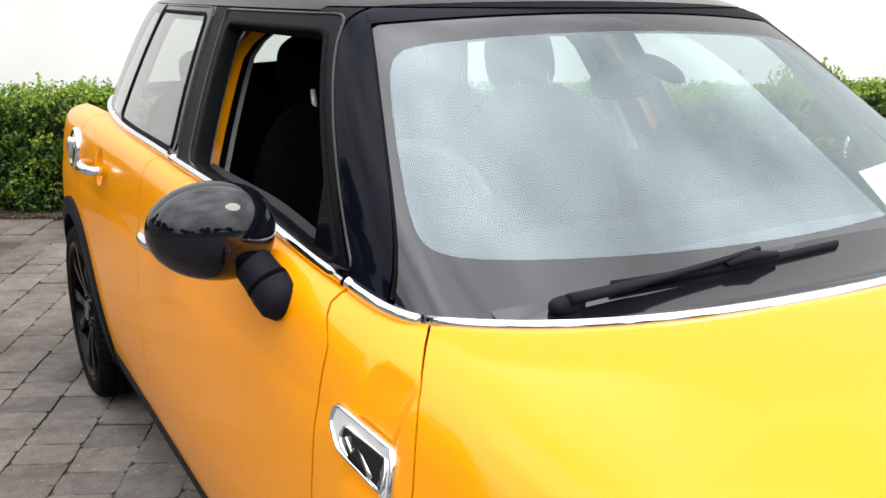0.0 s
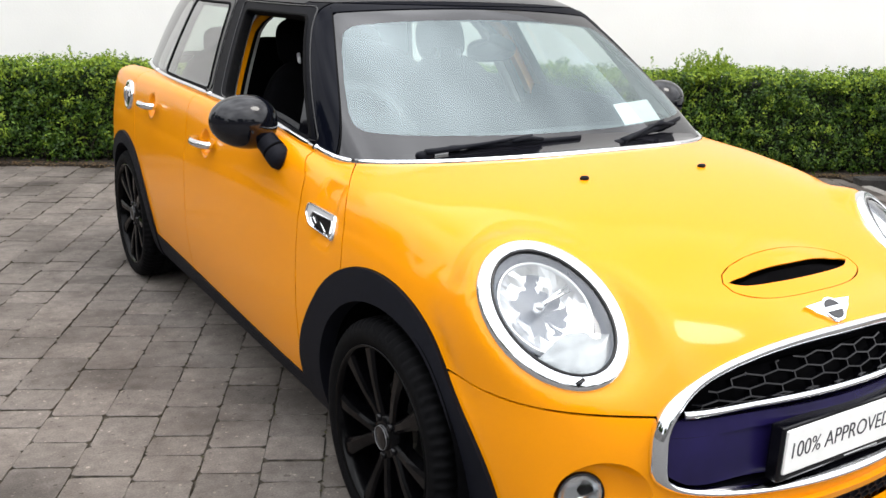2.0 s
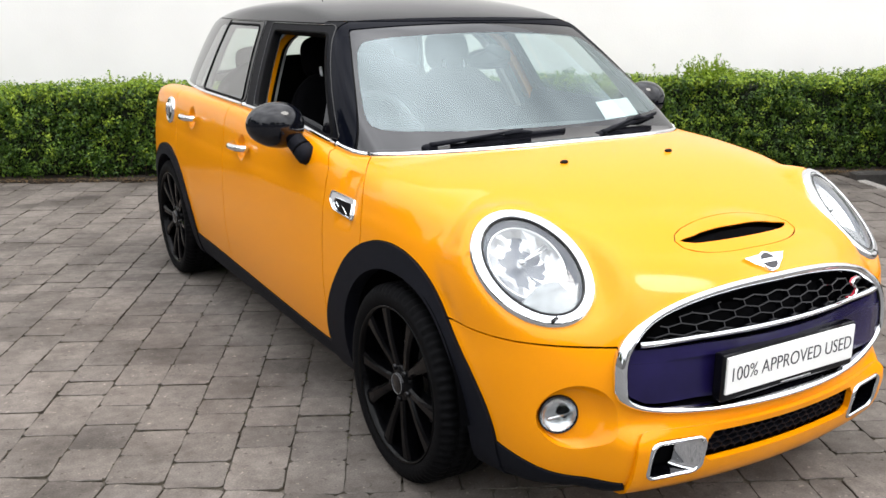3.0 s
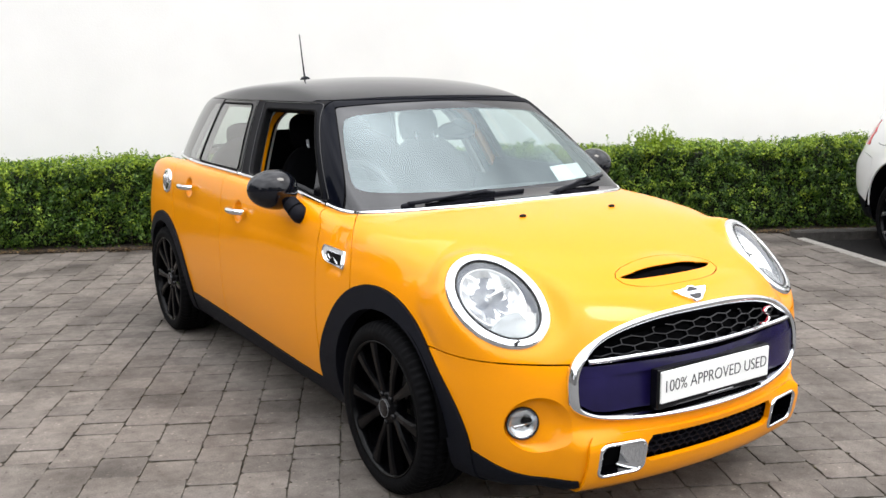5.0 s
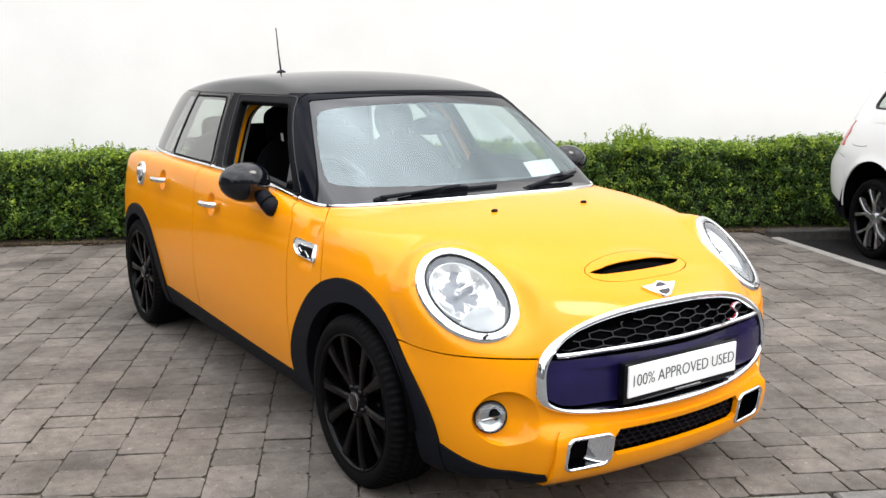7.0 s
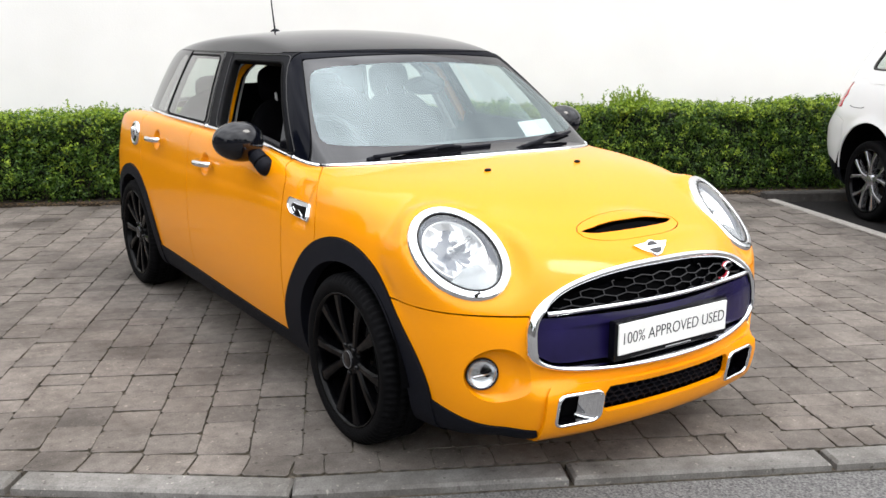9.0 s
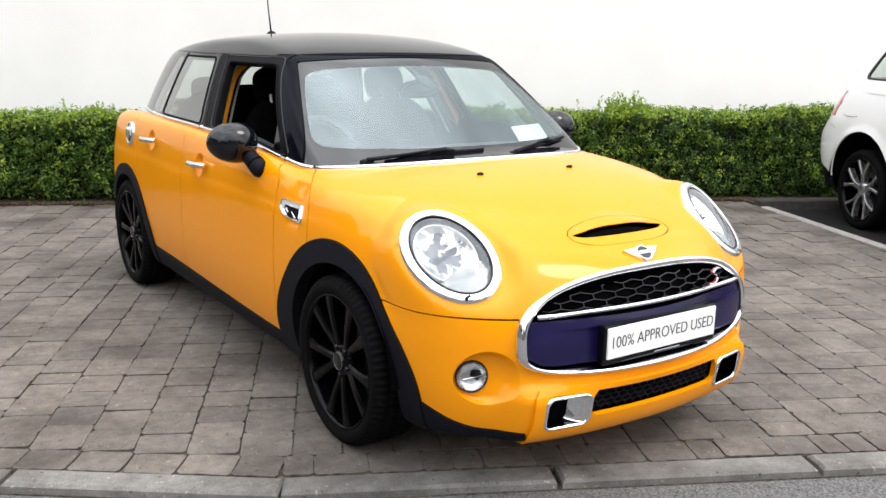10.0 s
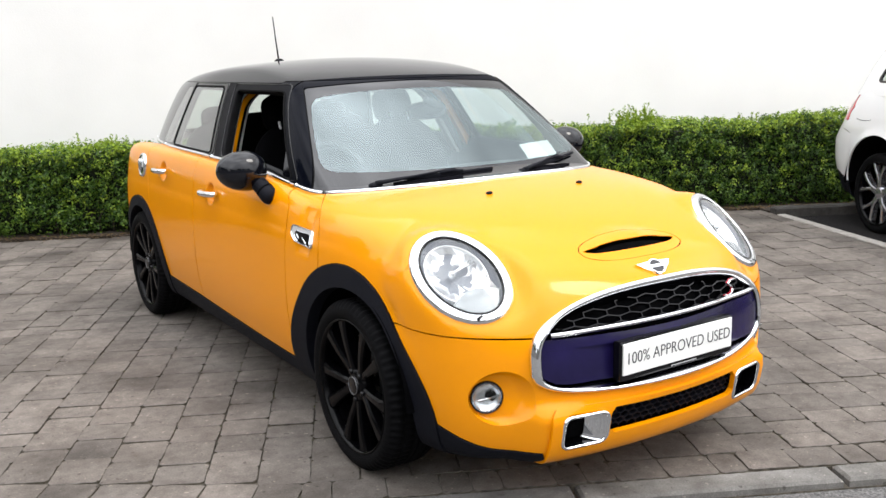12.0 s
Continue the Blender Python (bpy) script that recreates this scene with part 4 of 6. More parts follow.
for s, nm in SIDES:
    bp = box_path(*SCOOP)
    p = on_field(lower, np.stack([bp[:, 0], np.full(len(bp), -0.1), bp[:, 1]], -1), (0, -1, 0)) + np.array((0.002, -0.013, 0))
    up = np.tile((0.0, -1.0, 0.0), (len(p), 1))
    t = tangents(p, True)
    o = unit(np.cross(t, up))
    cen = p.mean(0)
    o = np.where((np.sum(o * (p - cen), -1) < 0)[:, None], -o, o)
    p, o = p * MX[s], o * MX[s]
    vent = sweep("duct_frame", p, o, up, [(0.001, -0.03), (0.001, 0.003), (-0.003, 0.007), (-0.007, 0.006), (-0.009, 0.0)], CHROME, car, "chrome brake duct frame", True, s > 0)
    # a dark tunnel whose inner wall is bright
    sweep("duct_tunnel", p, o, up, [(-0.0085, 0.001), (-0.011, -0.03), (-0.014, -0.085)], GLOSS_BLACK, vent, "", True, s > 0)
    ring_in = p - o * 0.0095
    near_side = np.where(np.abs(p[:, 0]) < 0.335)[0]
    near_side = near_side[np.argsort(p[near_side, 2])]
    v = []
    for c in near_side:
        v += [ring_in[c], ring_in[c] + np.array((0.022 * s, 0.020, 0)), ring_in[c] + np.array((0.045 * s, 0.055, 0))]
    f = []
    for c in range(len(near_side) - 1):
        for d in range(2):
            f.append([3 * c + d, 3 * c + d + 1, 3 * c + 4 + d, 3 * c + 3 + d])
    mesh_ob("duct_wall", v, f, CHROME, vent, "bright inner wall of the duct", True)
    q = np.array(cen) * MX[s]
    box("duct_backing", (q[0] - 0.085, q[1] + 0.085, 0.235), (q[0] + 0.085, q[1] + 0.095, 0.345), DARK, vent)
    fogc = on_field(lower, [(0.642, -0.1, 0.402)], (0, -1, 0))[0] * MX[s]
    rimc = np.array([(0.603 + 0.0885 * math.cos(a), -0.1, 0.402 + 0.0885 * math.sin(a)) for a in np.linspace(0, 2 * math.pi, 49)[:-1]])
    rimp = on_field(lower, rimc, (0, -1, 0)) * MX[s]
    rimn = slope(lower, rimp * MX[s]) * MX[s]
    way = unit(np.array((0.45, -1.0, 0.05)) * MX[s])
    rot = Vector((-1, 0, 0)).rotation_difference(Vector(way)).to_matrix().to_4x4()
    fm = Matrix.Translation(fogc - way * 0.020) @ rot
    e1 = unit(np.cross((0, 0, 1.0), way)) * s * -1
    e2 = unit(np.cross(way, e1))
    e2 = e2 if e2[2] > 0 else -e2
    e1 = e1 if e1[0] * s > 0 else -e1
    seat_c = fogc - way * 0.020
    v, f = [], []
    for j, a in enumerate(np.linspace(0, 2 * math.pi, 49)[:-1]):
        end = seat_c + 0.053 * (e1 * math.cos(a) + e2 * math.sin(a)) - way * 0.006
        a0, n0 = rimp[j], rimn[j]
        inn = end - a0
        v += [a0 - n0 * 0.0, a0 + inn * 0.10 - n0 * 0.0025, a0 + inn * 0.24 - n0 * 0.010, a0 + inn * 0.55 - n0 * 0.012, end]
    for j in range(48):
        for c in range(4):
            q = [j * 5 + c, j * 5 + c + 1, ((j + 1) % 48) * 5 + c + 1, ((j + 1) % 48) * 5 + c]
            f.append(q if s < 0 else q[::-1])
    mesh_ob("fog_bowl", v, f, PAINT, bumper_ob, "painted round recess of the fog lamp", True)
    fog = lathe("fog_lamp", [(0.053, 0.05), (0.053, 0.002), (0.051, -0.003), (0.049, -0.003), (0.048, 0.004)], 40, GLOSS_BLACK, car, fm, "round clear fog lamp")
    lathe("fog_lens", [(0.048, 0.002), (0.040, -0.007), (0.022, -0.013), (0.001, -0.015)], 32, LAMP_GLASS, fog, fm)
    lathe("fog_reflector", [(0.048, 0.003), (0.043, 0.010), (0.028, 0.018), (0.001, 0.022)], 32, SATIN, fog, fm)
    pz = fm @ Vector((-0.004, 0, 0))
    rod("fog_bar", [tuple(pz + Vector((-0.036, 0, -0.002))), tuple(pz + Vector((0.036, 0, -0.002)))], 0.004, SATIN, fog, flat=1.0)

# ---- flanks: side vents, handles, fuel cap, mirrors ----
for s, nm in SIDES:
    # slanted side vent
    base = [(0.452, 0.824), (0.292, 0.815), (0.278, 0.762), (0.300, 0.752), (0.428, 0.768), (0.462, 0.795)]
    pts = []
    for i in range(6):
        p0, p1, p2 = (np.array(base[(i + d) % 6]) for d in (-1, 0, 1))
        e0, e1 = p1 + unit(p0 - p1) * 0.012, p1 + unit(p2 - p1) * 0.012
        for t in np.linspace(0, 1, 6):
            pts.append((1 - t) ** 2 * e0 + 2 * t * (1 - t) * p1 + t * t * e1)
    pts = np.array(pts)
    p = on_field(lower, np.stack([np.full(len(pts), 0.3), pts[:, 0], pts[:, 1]], -1), (1, 0, 0))
    vent = strip("side_vent", lower, p, half_round(0.007, 0.006), CHROME, car, "chrome framed side vent", True, 0.002, s)
    nrm = slope(lower, p)
    cen = p.mean(0)
    idx = list(range(len(p)))
    v = [(q + nn * 0.0045) * MX[s] for q, nn in zip(cen + (p - cen) * 0.95, nrm)]
    mesh_ob("vent_plate", v, [idx if s < 0 else idx[::-1]], SILVER, vent, "ribbed silver plate")
    hp = cen + (p - cen) * 0.70 + np.array((0, -0.010, -0.006))
    v = [(q + nn * 0.0065) * MX[s] for q, nn in zip(hp, nrm)]
    mesh_ob("vent_panel", v, [idx if s < 0 else idx[::-1]], GLOSS_BLACK, vent)
    hp = on_field(lower, np.stack([np.full(len(hp), 0.3), hp[:, 1], hp[:, 2]], -1), (1, 0, 0))
    strip("vent_rim", lower, hp, half_round(0.005, 0.004), CHROME, vent, "", True, 0.006, s)
    zig = on_field(lower, np.array([(0.3, 0.405, 0.795), (0.3, 0.392, 0.778), (0.3, 0.380, 0.792), (0.3, 0.335, 0.766)]), (1, 0, 0)) + np.array((0.008, 0, 0))
    rod("vent_blade", zig * MX[s], 0.0055, CHROME, vent, flat=0.7)
    for (yc, zc), door in zip(HANDLES, doors[s]):
        t = np.linspace(-1, 1, 21)
        hx = 0.820 + 0.024 * (1 - np.abs(t) ** 3.0)
        pth = np.stack([hx, yc - 0.015 + 0.092 * t, zc + 0.006 - 0.002 * t], -1)
        pth[0, 0] -= 0.012
        pth[-1, 0] -= 0.012
        rod("door_handle", pth * MX[s], 0.0125 + 0.002 * np.cos(t * 1.4), CHROME, door, "chrome door handle", 12)
fc = on_field(lower, [(0.3, 2.495, 0.888)], (1, 0, 0))[0]
fn = slope(lower, fc[None])[0]
rot = Vector((1, 0, 0)).rotation_difference(Vector(fn * MX[-1])).to_matrix().to_4x4()
cap = lathe("fuel_cap", [(0.068, -0.01), (0.068, 0.004), (0.064, 0.010), (0.055, 0.012), (0.050, 0.008), (0.046, 0.009), (0.02, 0.014), (0.001, 0.015)], 40, CHROME, car, Matrix.Translation(fc * MX[-1]) @ rot, "chrome fuel cap")
blob("cap_grip", (fc * MX[-1]) + fn * MX[-1] * 0.015, (0.012, 0.010, 0.036), SATIN, cap, 2.6, rows=10, cols=16)
for s, nm in SIDES:
    mir = new("door_mirror")
    mir.parent = car
    tagged(mir, "gloss black oval door mirror")

    turn = Matrix.Rotation(radians(8 * s), 3, "Z") @ Matrix.Rotation(radians(-4 * s), 3, "Y")

    def shape(p, s=s):
        t = -s * p.x / 0.100
        return Vector((p.x, p.y * (1 + 0.10 * t), p.z * (1.0 if p.z > 0 else 0.5)))
    mc = Vector((s * 0.860, 0.788, 1.006))
    blob("mirror_cap", mc, (0.103, 0.081, 0.084), BLACK_PAINT, mir, 2.15, "gloss black mirror cap", 32, 48, turn @ Matrix.Rotation(radians(90), 3, "X"), shape)
    blob("mirror_glass", mc + Vector((0, 0.036, 0)), (0.088, 0.014, 0.057), CHROME, mir, 2.6, "", 14, 30, turn)
    rod("mirror_stalk", np.array([(0.826, 0.765, 0.990), (0.812, 0.738, 0.958), (0.803, 0.712, 0.938), (0.795, 0.690, 0.920), (0.788, 0.677, 0.908), (0.781, 0.668, 0.900), (0.775, 0.662, 0.895)]) * MX[s], [0.033, 0.033, 0.034, 0.037, 0.038, 0.031, 0.017], BLACK_PLASTIC, mir, "black plastic mirror foot", 20)
    rod("stalk_seam", np.array([(0.800, 0.704, 0.932), (0.7975, 0.698, 0.9265)]) * MX[s], 0.0362, DARK, mir, "", 20)
    # triangle at the foot of the window
    tri = np.array([(0.5, 0.60, 0.968), (0.5, 0.700, 0.976), (0.5, 0.757, 1.125)])
    p = on_field(cabin, tri, (1, 0, 0))
    p = np.vstack([p - np.array((0.006, 0, 0)), p - np.array((0.03, 0, 0))]) * MX[s]
    mesh_ob("mirror_corner", p, [[0, 1, 2], [5, 4, 3], [0, 3, 4, 1], [1, 4, 5, 2], [2, 5, 3, 0]], GLOSS_BLACK, doors[s][0])

# ---- wipers ----
def wiper(name, foot, knee, a, b):
    """An arm from foot to knee and a blade from a to b, given across the screen as (x, z)."""
    wp = new(name)
    wp.parent = car
    tagged(wp, "black windscreen wiper")

    def lay(pts, up):
        p = on_field(cabin, np.array([(x, 1.2, z) for x, z in pts]), (0, -1, 0))
        return p + slope(cabin, p) * up
    t = np.linspace(0, 1, 12)[:, None]
    arm = lay(np.array(foot) * (1 - t) + np.array(knee) * t, 0.024)
    rod("wiper_arm", arm, np.array([0.012, 0.0115, 0.011, 0.0105, 0.008, 0.0072, 0.0066, 0.0062, 0.006, 0.0056, 0.0054, 0.005]), BLACK_PLASTIC, wp, "", 8, 0.75)
    bl = lay(np.array(a) * (1 - t) + np.array(b) * t, 0.012)
    rod("wiper_blade", bl, 0.0040 + 0.0016 * np.sin(np.linspace(0.2, 2.9, 12)), BLACK_PLASTIC, wp, "", 6, 1.6)
    kn = lay([(np.array(a) * 0.45 + np.array(b) * 0.55)], 0.020)[0]
    rod("wiper_joint", [kn - np.array((0.055, 0, -0.0)), kn + np.array((0.0, 0, 0.006)), kn + np.array((0.055, 0, 0.002))], [0.006, 0.0105, 0.006], BLACK_PLASTIC, wp, "", 8, 0.8)
    ft = lay([foot], 0.012)[0]
    blob("wiper_pivot", ft, (0.030, 0.015, 0.013), BLACK_PLASTIC, wp, 2.6, rows=10, cols=16)


wiper("wiper", (-0.50, 0.950), (-0.15, 0.981), (-0.42, 0.966), (0.03, 0.976))
wiper("wiper", (0.17, 0.952), (0.44, 0.990), (0.22, 0.962), (0.57, 0.992))

# ---- aerial ----
ac = on_field(cabin, [(0, 2.33, 1.1)], (0, 0, 1))[0]
aerial = blob("aerial", ac + np.array((0, 0.0, 0.014)), (0.026, 0.055, 0.036), BLACK_PLASTIC, car, 2.2, "black roof aerial", 12, 20)
rod("aerial_rod", [ac + np.array((0, 0.0, 0.01)), ac + np.array((0, 0.035, 0.16)), ac + np.array((0, 0.06, 0.29))], [0.006, 0.004, 0.003], BLACK_PLASTIC, aerial)

# ---- wheels ----
def wheel(y, s):
    w = new("wheel")
    w.parent = car
    tagged(w, "black ten-spoke alloy wheel with a low-profile tyre")
    m = Matrix.Translation((s * 0.712, y, 0.308)) @ Matrix.Diagonal((s, 1, 1, 1))
    tread = [(0.243, 0.098), (0.252, 0.104), (0.267, 0.107), (0.284, 0.104), (0.294, 0.097), (0.302, 0.088), (0.306, 0.078), (0.3075, 0.058), (0.3005, 0.056), (0.3005, 0.050), (0.308, 0.048), (0.308, 0.016), (0.300, 0.014), (0.300, 0.008), (0.308, 0.006)]
    prof = tread + [(r, -x) for r, x in tread[::-1]]
    lathe("tyre", prof, 216, RUBBER, w, m, "worn black tyre", True, {4, 5, 6, 7, 10, 11})
    rim = lathe("rim", [(0.236, 0.070), (0.244, 0.098), (0.241, 0.103), (0.235, 0.098), (0.230, 0.085), (0.227, 0.05), (0.220, -0.02), (0.212, -0.09)], 72, RIM, w, m, "satin black alloy rim")
    lathe("brake_disc", [(0.05, 0.010), (0.135, 0.010), (0.138, 0.004), (0.138, -0.01)], 48, DISC, w, m)
    v, f = [], []
    for k in range(10):
        a0 = 2 * math.pi * (k // 2) / 5 + (0.25 if k % 2 else -0.25) + 0.98
        for r, half, top, low, lean in ((0.045, 0.017, 0.078, 0.040, 0.12), (0.085, 0.015, 0.082, 0.045, 0.05), (0.13, 0.016, 0.088, 0.050, 0.0), (0.185, 0.020, 0.092, 0.055, -0.02), (0.232, 0.028, 0.093, 0.060, -0.03)):
            a = a0 + (lean if k % 2 == 0 else -lean)
            d, t = np.array((0, math.cos(a), math.sin(a))), np.array((0, -math.sin(a), math.cos(a)))
            for off, x in ((-half, low), (-half, top - 0.006), (-half * 0.5, top), (half * 0.5, top), (half, top - 0.006), (half, low)):
                v.append(m @ Vector(d * r + t * off + np.array((x, 0, 0))))
    for k in range(10):
        spoke_v = v[k * 30:(k + 1) * 30]
        sf = []
        for i in range(4):
            for c in range(5):
                q = [i * 6 + c, i * 6 + c + 1, (i + 1) * 6 + c + 1, (i + 1) * 6 + c]
                sf.append(q if s > 0 else q[::-1])
        mesh_ob("spoke", spoke_v, sf, RIM, w)
    lathe("hub", [(0.062, 0.03), (0.060, 0.070), (0.052, 0.080), (0.036, 0.083)], 40, RIM, w, m)
    lathe("hub_cap", [(0.036, 0.082), (0.035, 0.088), (0.030, 0.0905), (0.001, 0.091)], 32, GLOSS_BLACK, w, m, "black hub cap with a chrome ring")
    lathe("cap_ring", [(0.0320, 0.089), (0.0317, 0.0914), (0.0310, 0.0914), (0.0307, 0.089)], 32, GREY_TRIM, w, m)
    for k in range(5):
        a = 2 * math.pi * k / 5 + 0.98
        c = m @ Vector((0.078, 0.052 * math.cos(a), 0.052 * math.sin(a)))
        lathe("wheel_bolt", [(0.010, -0.01), (0.010, 0.006), (0.007, 0.009), (0.001, 0.009)], 8, GLOSS_BLACK, w, Matrix.Translation(c) @ Matrix.Diagonal((s, 1, 1, 1)))


for y in (0.0, 2.567):
    for s in (-1, 1):
        wheel(y, s)
        v, f = [], []
        for i in range(33):
            a = radians(2 + 176 * i / 32)
            for x in (0.45, 0.80):
                v.append((s * x, y + 0.365 * math.cos(a), 0.305 + 0.365 * math.sin(a)))
            if i:
                f.append([2 * i - 2, 2 * i - 1, 2 * i + 1, 2 * i])
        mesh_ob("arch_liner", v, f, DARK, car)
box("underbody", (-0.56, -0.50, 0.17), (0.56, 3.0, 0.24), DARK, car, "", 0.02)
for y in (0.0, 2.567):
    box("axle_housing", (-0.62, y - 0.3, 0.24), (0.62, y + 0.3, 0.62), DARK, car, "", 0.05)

# ---- cabin inside ----
def extrude_x(name, prof, x0, x1, mat, parent, label="", bow=0.0, n=24):
    v, f = [], []
    k = len(prof)
    for i in range(n + 1):
        x = x0 + (x1 - x0) * i / n
        for y, z in prof:
            v.append((x, y + bow * x * x, z))
    for i in range(n):
        for c in range(k):
            d = (c + 1) % k
            f.append([i * k + c, i * k + d, (i + 1) * k + d, (i + 1) * k + c])
    f += [list(range(k))[::-1], [n * k + c for c in range(k)]]
    return mesh_ob(name, v, f, mat, parent, label, False)


box("cabin_floor", (-0.70, 0.35, 0.24), (0.70, 2.95, 0.30), DARK, car)
extrude_x("dashboard", [(0.30, 0.90), (0.50, 0.925), (0.70, 0.935), (0.80, 0.92), (0.84, 0.88), (0.83, 0.80), (0.80, 0.62), (0.45, 0.55)], -0.66, 0.66, DASH, car, "black soft-touch dashboard", 0.18)
blob("dash_cowl", (-0.36, 0.86, 0.945), (0.13, 0.10, 0.05), DASH, car, 2.5)
st = new("steering_wheel")
st.parent = car
tagged(st, "black three-spoke steering wheel")
sc, tilt = Vector((-0.36, 0.98, 0.90)), Matrix.Rotation(radians(-24), 3, "X")
cir = [tuple(sc + tilt @ Vector((0.182 * math.cos(a), 0, 0.182 * math.sin(a)))) for a in np.linspace(0, 2 * math.pi, 41)]
rod("wheel_rim", cir, 0.015, GREY_TRIM, st, "leather rim", 10)
blob("wheel_boss", sc, (0.075, 0.03, 0.062), DASH, st, 2.5, turn=tilt)
for a in (0, 180, 270):
    rod("wheel_spoke", [tuple(sc + tilt @ Vector((r * math.cos(radians(a)), 0, r * math.sin(radians(a))))) for r in (0.05, 0.12, 0.178)], 0.014, SATIN, st, "", 8, 0.5)


def seat(x, y):
    st = new("front_seat")
    st.parent = car
    tagged(st, "black cloth bucket seat with a headrest")
    lean = Matrix.Rotation(radians(-16), 3, "X")
    blob("seat_cushion", (x, y - 0.22, 0.50), (0.25, 0.27, 0.11), CLOTH, st, 3.0)

    def waist(p):
        t = p.z / 0.33
        return Vector((p.x * (1 - 0.22 * max(0, t) ** 2), p.y - 0.05 * (p.x / 0.24) ** 2, p.z))
    blob("seat_back", (x, y + 0.04, 0.80), (0.245, 0.085, 0.34), CLOTH, st, 3.0, turn=lean, squash=waist)
    blob("headrest", (x, y + 0.155, 1.19), (0.112, 0.055, 0.095), CLOTH, st, 3.2, turn=lean)
    for d in (-0.055, 0.055):
        rod("headrest_post", [(x + d, y + 0.080, 1.105), (x + d, y + 0.095, 1.155)], 0.007, SILVER, st)


for s, nm in SIDES:
    for y0, y1, own in ((0.60, 1.46, doors[s][0]), (1.52, 2.28, doors[s][1])):
        ys = np.linspace(y0, y1, 14)
        v, f = [], []
        for y in ys:
            top = float(waist(np.array(y)))
            for x, z in ((0.700, top + 0.008), (0.688, top + 0.018), (0.672, top - 0.012), (0.655, top - 0.10), (0.630, top - 0.22), (0.670, 0.45), (0.700, 0.45)):
                v.append((s * x, y, z))
        for i in range(13):
            for c in range(7):
                d = (c + 1) % 7
                q = [i * 7 + c, i * 7 + d, i * 7 + 7 + d, i * 7 + 7 + c]
                f.append(q if s < 0 else q[::-1])
        f += [list(range(7)), [13 * 7 + c for c in range(7)][::-1]]
        mesh_ob("door_card", v, f, DASH, own, "black moulded door lining")
seat(-0.36, 1.32)
seat(0.36, 1.50)
blob("rear_seat", (0, 2.30, 0.80), (0.62, 0.10, 0.36), CLOTH, car, 3.5, "black cloth rear bench")
for x in (-0.34, 0.34):
    blob("rear_headrest", (x, 2.42, 1.13), (0.12, 0.05, 0.07), CLOTH, car, 3.0)
blob("rear_view_mirror", (0.125, 0.92, 1.198), (0.122, 0.028, 0.042), GLOSS_BLACK, car, 2.8, "black rear-view mirror", turn=Matrix.Rotation(radians(14), 3, "Z"))
pod_n = slope(cabin, on_field(cabin, [(0.026, 1.2, 1.256)], (0, -1, 0)))[0]
pod_a = unit(np.array((0.069, -0.065, -0.045)))
pod_b = unit(np.cross(pod_n, pod_a))
pod_c = on_field(cabin, [(0.026, 1.2, 1.256)], (0, -1, 0))[0] - pod_n * 0.020
blob("sensor_pod", pod_c, (0.050, 0.030, 0.014), DASH, car, 2.2, "dark oval sensor cover on the glass", turn=Matrix((pod_a, pod_b, np.cross(pod_a, pod_b))).transposed())
rod("mirror_stem", [tuple(pod_c - pod_n * 0.008), (0.10, 0.90, 1.235)], 0.009, DASH, car)
paper = [(0.296, 1.059), (0.50, 1.062), (0.485, 1.005), (0.281, 1.003)]
p = on_field(cabin, np.array([(x, 1.2, z) for x, z in paper]), (0, -1, 0)) + np.array((0, 0.006, -0.004))
mesh_ob("price_sheet", np.vstack([p, p + np.array((0, 0.001, 0))]), [[0, 1, 2, 3], [7, 6, 5, 4], [0, 4, 5, 1], [1, 5, 6, 2], [2, 6, 7, 3], [3, 7, 4, 0]], PAPER)
tagged(bpy.data.objects["price_sheet"], "white printed paper sheet propped behind the windscreen", "paper")
for s, nm in SIDES:
    for y0, inw, wd, mat, lab in ((1.385, 0.052, 0.042, PAINT, "orange painted pillar edge"), (1.438, 0.093, 0.030, VINYL, ""), (1.452, 0.116, 0.018, LINER, "pale grey pillar trim")):
        zs = np.linspace(0.93, 1.295, 12)
        p = on_field(cabin, np.stack([np.full(12, 0.05), np.full(12, y0) + 0.36 * (zs - 1.0), zs], -1), (1, 0, 0))
        p[:, 0] -= inw + 0.05 * np.maximum((zs - 1.22) / 0.075, 0) ** 2
        v = []
        for q in p:
            v += [q + np.array((wd / 2, -0.004, 0)), q + np.array((-wd / 2, 0.004, 0)), q + np.array((-wd / 2, 0.05, 0)), q + np.array((wd / 2, 0.05, 0))]
        f = []
        for i in range(11):
            for c in range(4):
                d = (c + 1) % 4
                f.append([i * 4 + c, i * 4 + d, i * 4 + 4 + d, i * 4 + 4 + c])
        mesh_ob("pillar_edge" if mat is PAINT else "pillar_trim", [q * MX[s] for q in v], f, mat, car, lab)


# ---- the white car in the next bay ----
def suv_low(p):
    x, y, z = np.abs(p[..., 0]), p[..., 1], p[..., 2]
    dz = z - 0.72
    half = 0.94 - 0.22 * dz * dz - 0.03 * np.maximum(y - 0.2, 0) - 0.10 * np.maximum(y - 0.2, 0) ** 2
    side = x - half
    tail = y - (0.97 - 0.25 * x ** 4 - 0.80 * np.maximum(z - 0.72, 0) - 0.35 * np.maximum(0.55 - z, 0))
    nose = -3.75 + 0.2 * x * x - y
    f = smax(smax(side, tail, 0.12), nose, 0.12)
    f = smax(f, z - (1.22 - 0.03 * np.maximum(-y - 1.0, 0)), 0.10)
    f = smax(f, 0.22 - z, 0.06)
    r = np.hypot(np.maximum(np.abs(y) - 0.0, 0), z - 0.34)
    return f - 0.012 * sstep(0.52, 0.44, r) * (x > 0.5)


